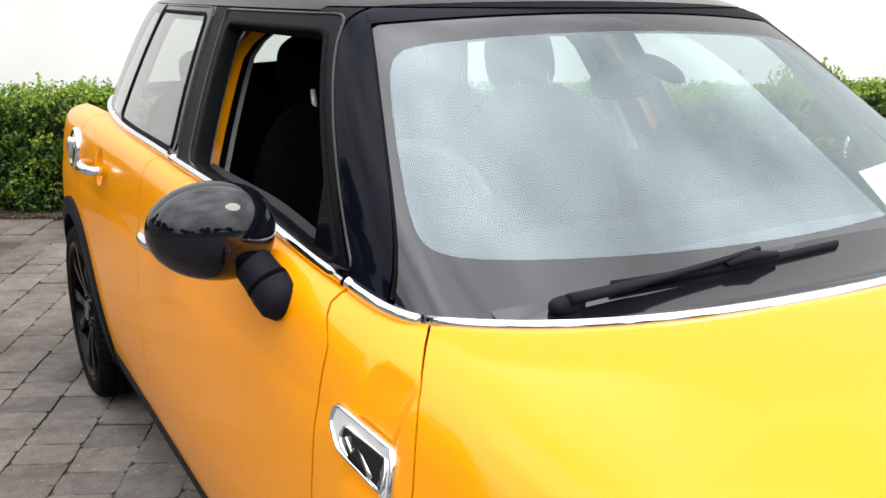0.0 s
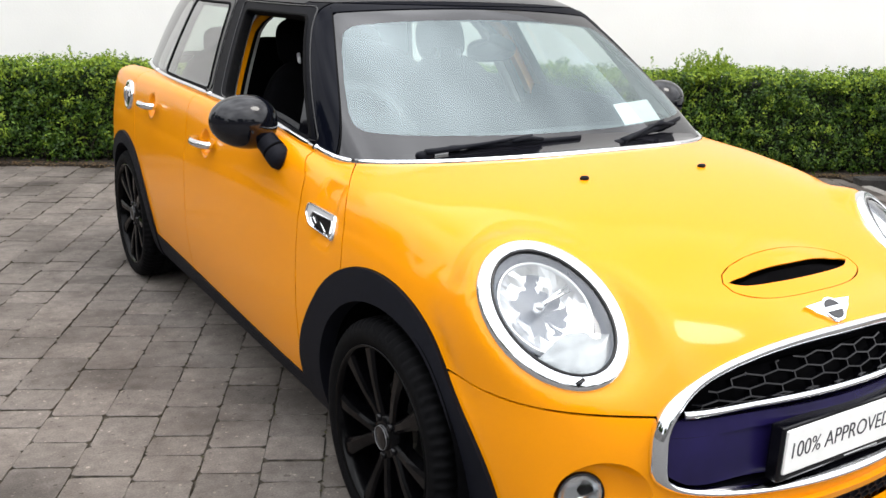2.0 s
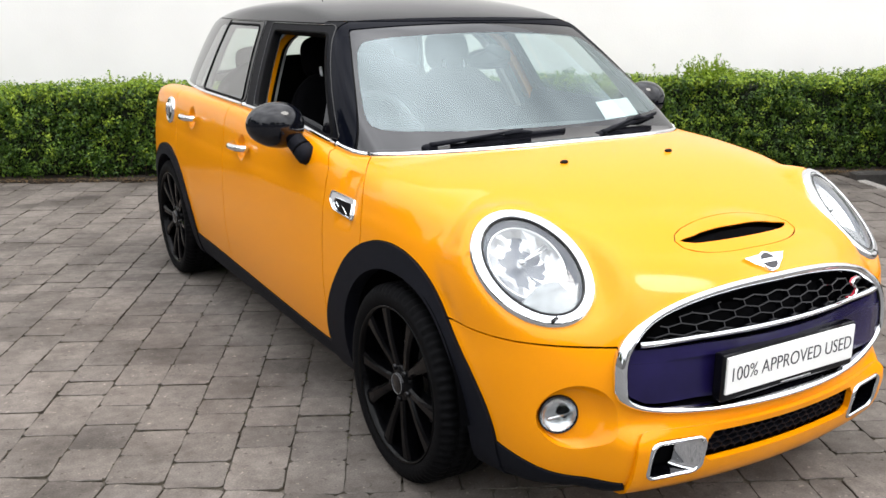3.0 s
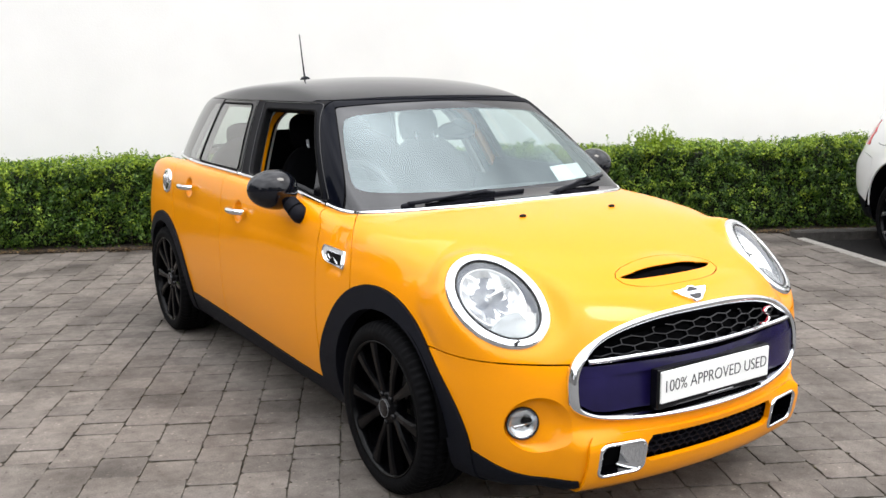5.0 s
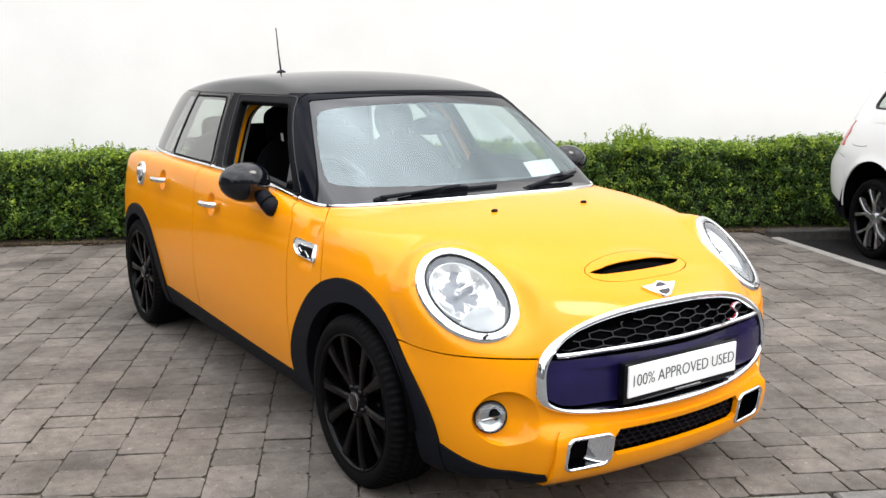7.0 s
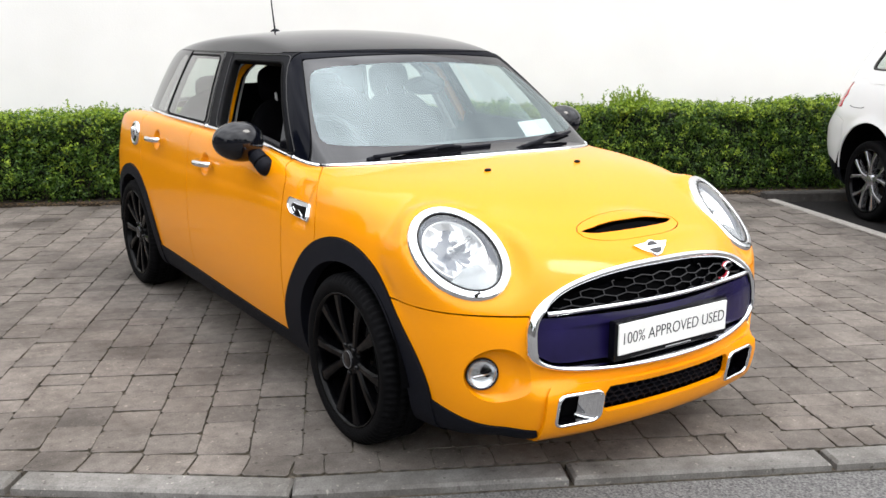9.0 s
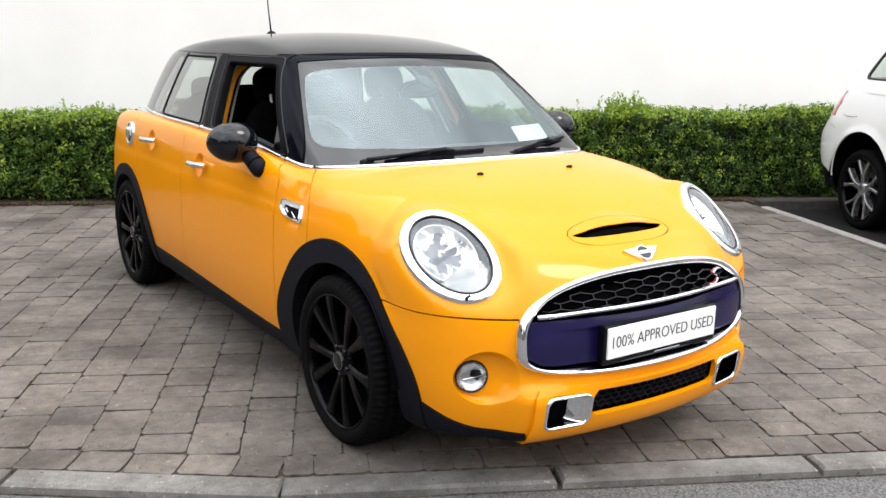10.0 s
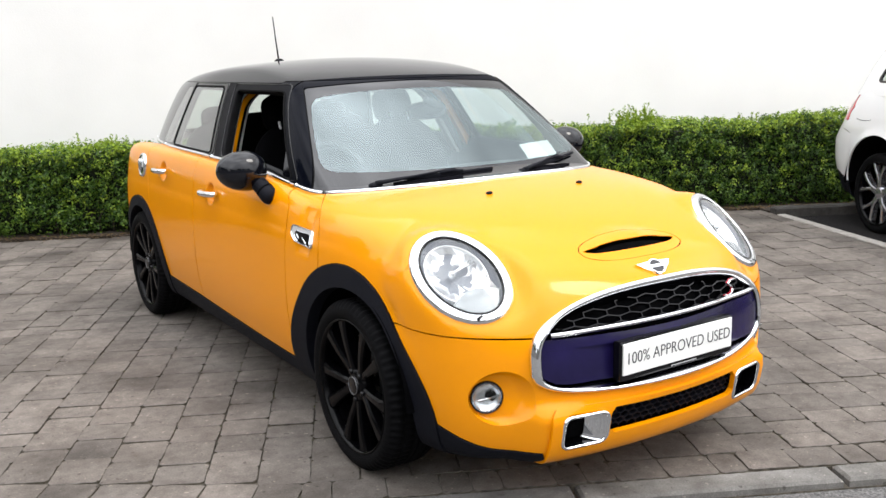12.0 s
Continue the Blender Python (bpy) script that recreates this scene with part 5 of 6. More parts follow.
def suv_top(p):
    x, y, z = np.abs(p[..., 0]), p[..., 1], p[..., 2]
    dz = z - 1.18
    side = x - (0.875 - 0.30 * dz - 0.22 * dz * dz - 0.05 * np.maximum(y, 0))
    back = y - (0.70 - 0.52 * dz - 0.2 * x * x)
    front = -2.55 + 1.3 * dz + 0.2 * x * x - y
    f = smax(smax(side, back, 0.14), front, 0.06)
    return smax(f, z - (1.70 - 0.03 * (y + 1.0) ** 2 - 0.08 * x * x), 0.09)


suv = new("suv")
tagged(suv, "white estate-style off-roader parked on tarmac by the hedge", "car")
suv.matrix_world = YARD @ Matrix.Translation((4.45, 3.40, -0.034))
shell = fan(suv_low, (0, -2.6, 0.75), (0, 0.0, 0.75), 24, 70, 40, 70, -55, 90)
shell = shell.split(lambda p: np.maximum(np.maximum(np.abs(p[:, 0]) - 0.80, p[:, 1] - 0.42), np.maximum(1.1 - p[:, 2], -2.3 - p[:, 1])))[1]


def suv_arch(yc, r):
    return lambda p: np.maximum(np.hypot(p[:, 1] - yc, p[:, 2] - 0.345) - r, 0.5 - np.abs(p[:, 0]))


for yc in (0.0, -2.86):
    shell = shell.split(suv_arch(yc, 0.45))[1]
skirt, shell = shell.gap(lambda p: p[:, 2] - (0.35 + 0.11 * sstep(0.3, 0.75, p[:, 1])), 0.001)
lamp_zone = lambda p: np.maximum(np.maximum(np.abs(p[:, 2] - 1.01) - 0.125, (0.382 + 0.40 * (1.12 - p[:, 2]) + 0.03 * np.abs(np.sin(25 * (p[:, 2] - 1.0)))) - p[:, 1]), 0.35 - np.abs(p[:, 0]))
tail_lamp, shell = shell.gap(lamp_zone, 0.002)
rear_bumper, shell = shell.gap(lambda p: (0.425 - 0.1 * (p[:, 2] - 0.6)) - p[:, 1] + 10 * np.maximum(p[:, 2] - 0.80, 0), 0.0018)
rear_side, shell = shell.gap(lambda p: -(p[:, 1] + 0.52), 0.0018)
SUV_WHITE = material("white_paint", (0.80, 0.80, 0.80), 0.3, 0, 1.0, 700, 0.02, spec=0.2)
TAIL_RED = material("tail_red", (0.50, 0.02, 0.03), 0.12, 0, 0.6, 50, 0.2)
MACHINED = material("machined_alloy", (0.42, 0.42, 0.44), 0.25, 0.85, 0, 60, 0.1)
shell_ob("front_body", shell, SUV_WHITE, suv)
shell_ob("rear_panel", rear_side, SUV_WHITE, suv)
bump = shell_ob("rear_bumper", rear_bumper, SUV_WHITE, suv)
shell_ob("lower_skirt", skirt, BLACK_PLASTIC, suv, "black plastic skirt", lift=-0.004)
for s, nm in SIDES:
    shell_ob("tail_light", tail_lamp, TAIL_RED, suv, "red tail light", sides=nm, lift=0.004)
ctop = fan(suv_top, (0, -1.6, 1.1), (0, -0.3, 1.1), 24, 50, 30, 60, -8, 90)
ctop = ctop.split(lambda p: p[:, 2] - 1.10)[1]


def suv_window(y0, d0, y1, d1, grow=0.0):
    def g(p):
        a = (y0 + d0 * (p[:, 2] - 1.22) - grow) - p[:, 1]
        b = p[:, 1] - (y1 + d1 * (p[:, 2] - 1.22) + grow)
        c = np.maximum(p[:, 2] - 1.56 - grow, 1.215 - grow - p[:, 2])
        return np.maximum(smax(smax(a, b, 0.02), c, 0.03), 0.45 - np.abs(p[:, 0]))
    return g


for y0, d0, y1, d1 in ((-0.46, 0.05, 0.17, -0.55), (-1.42, 0.0, -0.52, 0.05), (-2.35, 1.0, -1.48, 0.0)):
    pane, ctop = ctop.split(suv_window(y0, d0, y1, d1))
    for s, nm in SIDES:
        shell_ob("side_window", pane, TINT_GLASS, suv, "dark tinted side window", sides=nm, lift=-0.006, lip=0)
surround, ctop = ctop.split(suv_window(-2.38, 1.0, 0.185, -0.55, 0.014))
for s, nm in SIDES:
    shell_ob("window_surround", surround, GLOSS_BLACK, suv, "black window surround", sides=nm, lip=0.015)
back_pane, ctop = ctop.split(lambda p: np.maximum(np.maximum(np.abs(p[:, 0]) - 0.62, 0.1 - p[:, 1]), np.maximum(1.22 - p[:, 2], p[:, 2] - 1.56)))
front_pane, ctop = ctop.split(lambda p: np.maximum(np.maximum(np.abs(p[:, 0]) - 0.70, p[:, 1] + 1.9 - 0.2), np.maximum(1.2 - p[:, 2], p[:, 2] - 1.58)))
shell_ob("rear_window", back_pane, TINT_GLASS, suv, lip=0)
shell_ob("windscreen", front_pane, TINT_GLASS, suv, lip=0)
shell_ob("roof", ctop, SUV_WHITE, suv, lip=0.02)
box("cabin_floor", (-0.8, -3.2, 0.3), (0.8, 0.4, 0.42), DARK, suv)
box("seat_row", (-0.7, -0.75, 0.42), (0.7, -0.45, 1.15), CLOTH, suv, "", 0.06)
for s, nm in SIDES:
    p = on_field(suv_low, np.stack([np.full(12, 0.3), np.linspace(-0.78, -0.58, 12), np.full(12, 1.03)], -1), (1, 0, 0)) + np.array((0.012, 0, 0))
    rod("door_handle", p * MX[s], 0.013, SATIN, suv, "", 8)
    # lower crease and fuel flap mark
    p = on_field(suv_low, np.stack([np.full(10, 0.3), np.linspace(0.12, 0.34, 10), 0.90 + 0.012 * np.abs(np.linspace(-1, 1, 10)) ** 4], -1), (1, 0, 0))
    rod("panel_mark", p * MX[s], 0.0025, DARK, suv, "", 5)
    blob("roof_rail", (s * 0.60, -0.9, 1.67), (0.02, 1.1, 0.025), GLOSS_BLACK, suv, 3.0, rows=8, cols=24)


def suv_wheel(y, s):
    w = new("wheel")
    w.parent = suv
    tagged(w, "two-tone alloy wheel with five split spokes")
    m = Matrix.Translation((s * 0.79, y, 0.326)) @ Matrix.Diagonal((s, 1.06, 1.06, 1))
    prof = [(0.245, 0.105), (0.28, 0.115), (0.315, 0.112), (0.335, 0.100), (0.343, 0.085), (0.345, 0.05), (0.338, 0.048), (0.338, 0.040), (0.345, 0.038), (0.345, -0.038), (0.343, -0.085), (0.335, -0.1), (0.28, -0.115), (0.245, -0.105)]
    prof = [(0.245 + (r - 0.245) * 0.62, x) for r, x in prof]
    lathe("tyre", prof, 96, RUBBER, w, m)
    rim = lathe("rim", [(0.238, 0.09), (0.245, 0.106), (0.240, 0.110), (0.232, 0.104), (0.226, 0.08), (0.215, -0.08)], 64, RIM, w, m, "machined alloy rim")
    lathe("brake_disc", [(0.05, 0.0), (0.165, 0.0), (0.168, -0.01)], 40, DISC, w, m)
    lathe("hub", [(0.06, 0.04), (0.055, 0.085), (0.035, 0.092), (0.001, 0.093)], 32, MACHINED, w, m)
    for k in range(5):
        for sd in (-1, 1):
            v, f = [], []
            for r, half, top, off in ((0.04, 0.020, 0.088, 0.10), (0.10, 0.012, 0.094, 0.08), (0.15, 0.011, 0.098, 0.18), (0.20, 0.013, 0.100, 0.27), (0.238, 0.019, 0.100, 0.31)):
                a = 2 * math.pi * k / 5 + 0.31 + sd * off
                d, t = np.array((0, math.cos(a), math.sin(a))), np.array((0, -math.sin(a), math.cos(a)))
                for o, x in ((-half, top - 0.05), (-half, top - 0.004), (-half * 0.6, top), (half * 0.6, top), (half, top - 0.004), (half, top - 0.05)):
                    v.append(m @ Vector(d * r + t * o + np.array((x, 0, 0))))
            for i in range(4):
                for c in range(5):
                    q = [i * 6 + c, i * 6 + c + 1, (i + 1) * 6 + c + 1, (i + 1) * 6 + c]
                    f.append(q if s > 0 else q[::-1])
            mesh_ob("spoke", v, f, MACHINED, w)


for y in (0.0, -2.86):
    for s in (-1, 1):
        suv_wheel(y, s)
        v, f = [], []
        for i in range(33):
            a = radians(2 + 176 * i / 32)
            for x in (0.5, 0.915):
                v.append((s * x, y + 0.455 * math.cos(a), 0.345 + 0.455 * math.sin(a)))
            if i:
                f.append([2 * i - 2, 2 * i - 1, 2 * i + 1, 2 * i])
        mesh_ob("arch_liner", v, f, DARK, suv)
box("underbody", (-0.7, -3.5, 0.22), (0.7, 0.55, 0.34), DARK, suv)
for y in (0.0, -2.86):
    box("axle_housing", (-0.68, y - 0.35, 0.3), (0.68, y + 0.35, 0.8), DARK, suv)


# ---- the clipped hedge ----
def leaf_material(name, dark, mid, bright):
    m = bpy.data.materials.new(name)
    m.use_nodes = True
    nt = m.node_tree
    b = nt.nodes["Principled BSDF"]
    geo = nt.nodes.new("ShaderNodeNewGeometry")
    co = nt.nodes.new("ShaderNodeTexCoord")
    nz = nt.nodes.new("ShaderNodeTexNoise")
    nz.inputs["Scale"].default_value, nz.inputs["Detail"].default_value = 5.0, 3
    nt.links.new(co.outputs["Object"], nz.inputs["Vector"])
    mix = nt.nodes.new("ShaderNodeMath")
    mix.operation = "MULTIPLY_ADD"
    mix.inputs[1].default_value = 0.65
    add = nt.nodes.new("ShaderNodeMath")
    add.operation = "MULTIPLY_ADD"
    add.inputs[1].default_value, add.inputs[2].default_value = 0.9, -0.28
    nt.links.new(nz.outputs["Fac"], add.inputs[0])
    nt.links.new(geo.outputs["Random Per Island"], mix.inputs[0])
    nt.links.new(add.outputs[0], mix.inputs[2])
    ramp = nt.nodes.new("ShaderNodeValToRGB")
    ramp.color_ramp.elements[0].color, ramp.color_ramp.elements[1].color = (*dark, 1), (*bright, 1)
    e = ramp.color_ramp.elements.new(0.5)
    e.color = (*mid, 1)
    nt.links.new(mix.outputs[0], ramp.inputs["Fac"])
    nt.links.new(ramp.outputs["Color"], b.inputs["Base Color"])
    b.inputs["Roughness"].default_value = 0.45
    b.inputs["Specular IOR Level"].default_value = 0.3
    tl = nt.nodes.new("ShaderNodeBsdfTranslucent")
    nt.links.new(ramp.outputs["Color"], tl.inputs["Color"])
    ms = nt.nodes.new("ShaderNodeMixShader")
    ms.inputs[0].default_value = 0.26
    nt.links.new(b.outputs[0], ms.inputs[1])
    nt.links.new(tl.outputs[0], ms.inputs[2])
    nt.links.new(ms.outputs[0], nt.nodes["Material Output"].inputs[0])
    return m


# dark face leaves, bright tips: young growth, plus top light put in colour
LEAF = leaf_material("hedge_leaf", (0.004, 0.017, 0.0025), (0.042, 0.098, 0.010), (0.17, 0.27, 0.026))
TIP = leaf_material("young_lit_leaf", (0.09, 0.16, 0.010), (0.20, 0.30, 0.020), (0.34, 0.44, 0.04))
TWIG = material("twig_bark", (0.035, 0.026, 0.018), 0.9, 0, 0, 60, 0.3)
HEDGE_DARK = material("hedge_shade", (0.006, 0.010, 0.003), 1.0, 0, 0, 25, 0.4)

hedge = new("hedge")
tagged(hedge, "clipped green box hedge along the white wall", "hedge")
hedge.matrix_world = YARD
rng = np.random.default_rng(7)


def lump(u, w):
    """Uneven growth of the hedge's skin, in metres."""
    return 0.045 * np.sin(5.1 * u + 1.3 * np.sin(2.3 * w)) * np.sin(4.3 * w + 0.9 * u) + 0.034 * np.sin(13.7 * u + 2 * w) * np.sin(11.9 * w - 3.1 * u) + 0.012 * np.sin(29 * u) * np.cos(31 * w)


def hedge_top(u):
    return 0.738 + 0.0095 * np.clip(u + 3.5, 0, 7) + 0.012 * np.sin(3.7 * u) + 0.01 * np.sin(9.1 * u + 1)


def leaf_mesh(name, pos, nrm, size, mat, flop=0.8):
    """Many small folded leaves, each of its own size and lean."""
    n = len(pos)
    d = rng.normal(size=(n, 3))
    nn = unit(nrm + flop * rng.normal(size=(n, 3)) * 0.6)
    t = unit(np.cross(nn, d))
    b = np.cross(nn, t)
    ln = (size * rng.uniform(0.7, 1.35, n))[:, None]
    wd = ln * 0.30
    fold = nn * ln * 0.12
    v = np.stack([pos - t * ln * 0.5, pos + b * wd + fold, pos + t * ln * 0.55, pos - b * wd + fold], 1).reshape(-1, 3)
    k = np.arange(n) * 4
    tri = np.stack([k, k + 1, k + 2, k, k + 2, k + 3], 1).reshape(-1)
    me = bpy.data.meshes.new(name)
    me.vertices.add(len(v))
    me.vertices.foreach_set("co", v.reshape(-1))
    me.loops.add(len(tri))
    me.loops.foreach_set("vertex_index", tri.astype(np.int32))
    me.polygons.add(n * 2)
    me.polygons.foreach_set("loop_start", (np.arange(n * 2) * 3).astype(np.int32))
    me.update(calc_edges=True)
    me.materials.append(mat)
    ob = new(name, me)
    ob.parent = hedge
    return tagged(ob, kind="stuff")


# near-black sheet that stands for the shade inside the hedge
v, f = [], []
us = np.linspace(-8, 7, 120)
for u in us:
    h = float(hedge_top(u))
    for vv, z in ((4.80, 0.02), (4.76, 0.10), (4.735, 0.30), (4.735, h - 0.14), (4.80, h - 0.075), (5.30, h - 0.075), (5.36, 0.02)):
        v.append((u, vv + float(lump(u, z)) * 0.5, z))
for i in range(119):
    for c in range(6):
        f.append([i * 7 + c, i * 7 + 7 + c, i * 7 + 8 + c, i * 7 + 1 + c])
mesh_ob("hedge_shade_core", v, f, HEDGE_DARK, hedge, "near-black sheet for the shade inside the hedge", True)


def face_leaves(n, depth0, depth1, u0=-5.2, u1=5.2):
    u = rng.uniform(u0, u1, n)
    z = rng.uniform(0.07, 1.0, n) ** 0.9 * hedge_top(u)
    v = 4.655 + lump(u, z) + rng.uniform(depth0, depth1, n) + 0.05 * np.clip((z - hedge_top(u) + 0.07) / 0.07, 0, 1) ** 2 + 0.06 * np.clip((0.16 - z) / 0.16, 0, 1)
    return np.stack([u, v, z], -1), np.tile((0, -1.0, 0.35), (n, 1))


# tufts: leaves gathered round the ends of twigs, with dark gaps between them
n = 4300
cu, cz = rng.uniform(-5.2, 5.2, n), rng.uniform(0.02, 1.0, n) ** 0.9
ch = cz * hedge_top(cu)
cv = 4.655 + lump(cu, ch) + rng.uniform(-0.05, 0.085, n) + 0.05 * np.clip((cz - 0.9) / 0.1, 0, 1) ** 2 + 0.03 * np.clip((0.12 - ch) / 0.12, 0, 1)
k = rng.integers(9, 24, n)
idx = np.repeat(np.arange(n), k)
off = rng.normal(size=(len(idx), 3)) * np.array((0.030, 0.020, 0.030))
leaf_mesh("foliage", np.stack([cu, cv, ch], -1)[idx] + off, unit(off / 0.02 + np.array((0, -1.6, 0.8))), 0.025, LEAF, 0.55)
leaf_mesh("foliage", *face_leaves(7000, 0.06, 0.11), 0.020, LEAF)
n = 3600
cu, cv = rng.uniform(-5.2, 5.2, n), 4.63 + 0.72 * rng.uniform(0, 1, n) ** 1.6
k = rng.integers(8, 18, n)
idx = np.repeat(np.arange(n), k)
off = rng.normal(size=(len(idx), 3)) * np.array((0.026, 0.026, 0.018))
ch = hedge_top(cu) + lump(cu, cv) * 0.8 + rng.uniform(-0.05, 0.005, n)
pt, nm = np.stack([cu, cv, ch], -1)[idx] + off, unit(off / 0.02 + np.array((0, -0.6, 1.6)))
# over half the top tufts take the tip colour, so the top looks sunlit
lit_tops = idx < 2300
leaf_mesh("foliage", pt[~lit_tops], nm[~lit_tops], 0.025, LEAF, 0.55)
leaf_mesh("young_lit_growth", pt[lit_tops], nm[lit_tops], 0.025, TIP, 0.55)
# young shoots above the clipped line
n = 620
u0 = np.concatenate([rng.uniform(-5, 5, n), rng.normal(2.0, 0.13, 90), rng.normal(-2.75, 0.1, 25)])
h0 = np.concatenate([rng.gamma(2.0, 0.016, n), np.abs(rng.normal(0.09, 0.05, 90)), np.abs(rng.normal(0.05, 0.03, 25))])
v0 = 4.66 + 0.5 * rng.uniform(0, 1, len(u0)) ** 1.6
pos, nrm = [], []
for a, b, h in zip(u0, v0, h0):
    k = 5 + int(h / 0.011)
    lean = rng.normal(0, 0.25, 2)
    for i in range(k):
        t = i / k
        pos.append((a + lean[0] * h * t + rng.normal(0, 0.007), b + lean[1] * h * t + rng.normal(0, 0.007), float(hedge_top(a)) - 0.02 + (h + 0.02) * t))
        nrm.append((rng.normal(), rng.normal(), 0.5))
leaf_mesh("young_lit_growth", np.array(pos), np.array(nrm), 0.024, TIP, 0.5)
# sprigs that stand out of the clipped face, mostly high, to light its top
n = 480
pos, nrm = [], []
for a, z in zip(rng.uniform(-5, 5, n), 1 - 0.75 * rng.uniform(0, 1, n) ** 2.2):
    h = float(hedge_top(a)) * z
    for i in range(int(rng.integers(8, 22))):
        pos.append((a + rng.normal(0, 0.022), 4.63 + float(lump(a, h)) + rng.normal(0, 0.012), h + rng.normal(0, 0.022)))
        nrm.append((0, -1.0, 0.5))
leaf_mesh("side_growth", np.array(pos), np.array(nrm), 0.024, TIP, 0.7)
for k in range(60):
    a = rng.uniform(-4.5, 4.5)
    z1 = rng.uniform(0.1, 0.25)
    rod("stem", [(a, 4.76, 0.0), (a + rng.normal(0, 0.02), 4.75, z1 * 0.6), (a + rng.normal(0, 0.05), 4.74, z1)], [0.008, 0.007, 0.005], TWIG, hedge, "", 5)
# fallen leaves along its foot
n = 2600
u, vv = rng.uniform(-5, 4.5, n), 4.62 - np.abs(rng.normal(0, 0.09, n))
LITTER = leaf_material("dry_leaf", (0.05, 0.03, 0.015), (0.13, 0.08, 0.035), (0.22, 0.15, 0.06))
lit = leaf_mesh("leaf_litter", np.stack([u, vv, np.full(n, 0.022)], -1), np.tile((0, 0, 1.0), (n, 1)), 0.022, LITTER, 0.3)
lit.parent = None
lit.matrix_world = YARD
tagged(lit, "dry brown leaves scattered along the hedge foot", "leaf litter", "", "stuff")


# ---- trees beyond the added low walls, that the paint and glass mirror ----
FAR_LEAF = leaf_material("tree_leaf", (0.008, 0.022, 0.004), (0.028, 0.060, 0.009), (0.07, 0.12, 0.018))


def tree(u, v, tall, wide):
    """A broad tree: a leaning trunk with limbs, and a crown of leaf clumps over a dark heart."""
    tr = new("tree")
    tr.matrix_world = YARD @ Matrix.Translation((u, v, -0.035))
    tagged(tr, "leafy green tree beyond the low unseen wall", "tree", "trees round the yard")
    rod("trunk", [(0, 0, 0), (0.08, 0.05, tall * 0.3), (0.05, 0.12, tall * 0.62)], [0.20, 0.15, 0.08], TWIG, tr, "", 10)
    pos, nrm = [], []
    for k in range(11):
        a, h = rng.uniform(0, 2 * math.pi), rng.uniform(0.34, 0.86)
        r = wide * (1 - 1.2 * (h - 0.55) ** 2) * rng.uniform(0.35, 0.7)
        c = np.array((r * math.cos(a), r * math.sin(a), tall * h))
        rod("limb", [(0.05, 0.08, tall * 0.4), tuple(c * (0.5, 0.5, 1) - np.array((0, 0, tall * 0.12))), tuple(c)], [0.07, 0.05, 0.02], TWIG, tr, "", 6)
        d = unit(rng.normal(size=(420, 3)))
        size = rng.uniform(0.8, 1.25) * wide * 0.42
        pos.append(c + d * (size * rng.uniform(0.55, 1.0, 420))[:, None] * (1, 1, 0.8))
        nrm.append(d)
    crown = leaf_mesh("crown", np.vstack(pos), np.vstack(nrm), 0.34, FAR_LEAF, 0.7)
    crown.parent = tr


for u, v, tall, wide in ((-10.8, -8.5, 5.2, 2.0), (-11.5, -4.6, 6.4, 2.5), (-10.9, -0.6, 5.0, 2.1), (-11.6, 3.4, 6.0, 2.4), (-7.5, -16.0, 6.2, 2.4), (-3.0, -15.6, 4.8, 2.0), (2.2, -16.4, 6.8, 2.6), (7.0, -15.8, 5.4, 2.2), (12.0, -16.2, 6.2, 2.5)):
    tree(u, v, tall, wide)


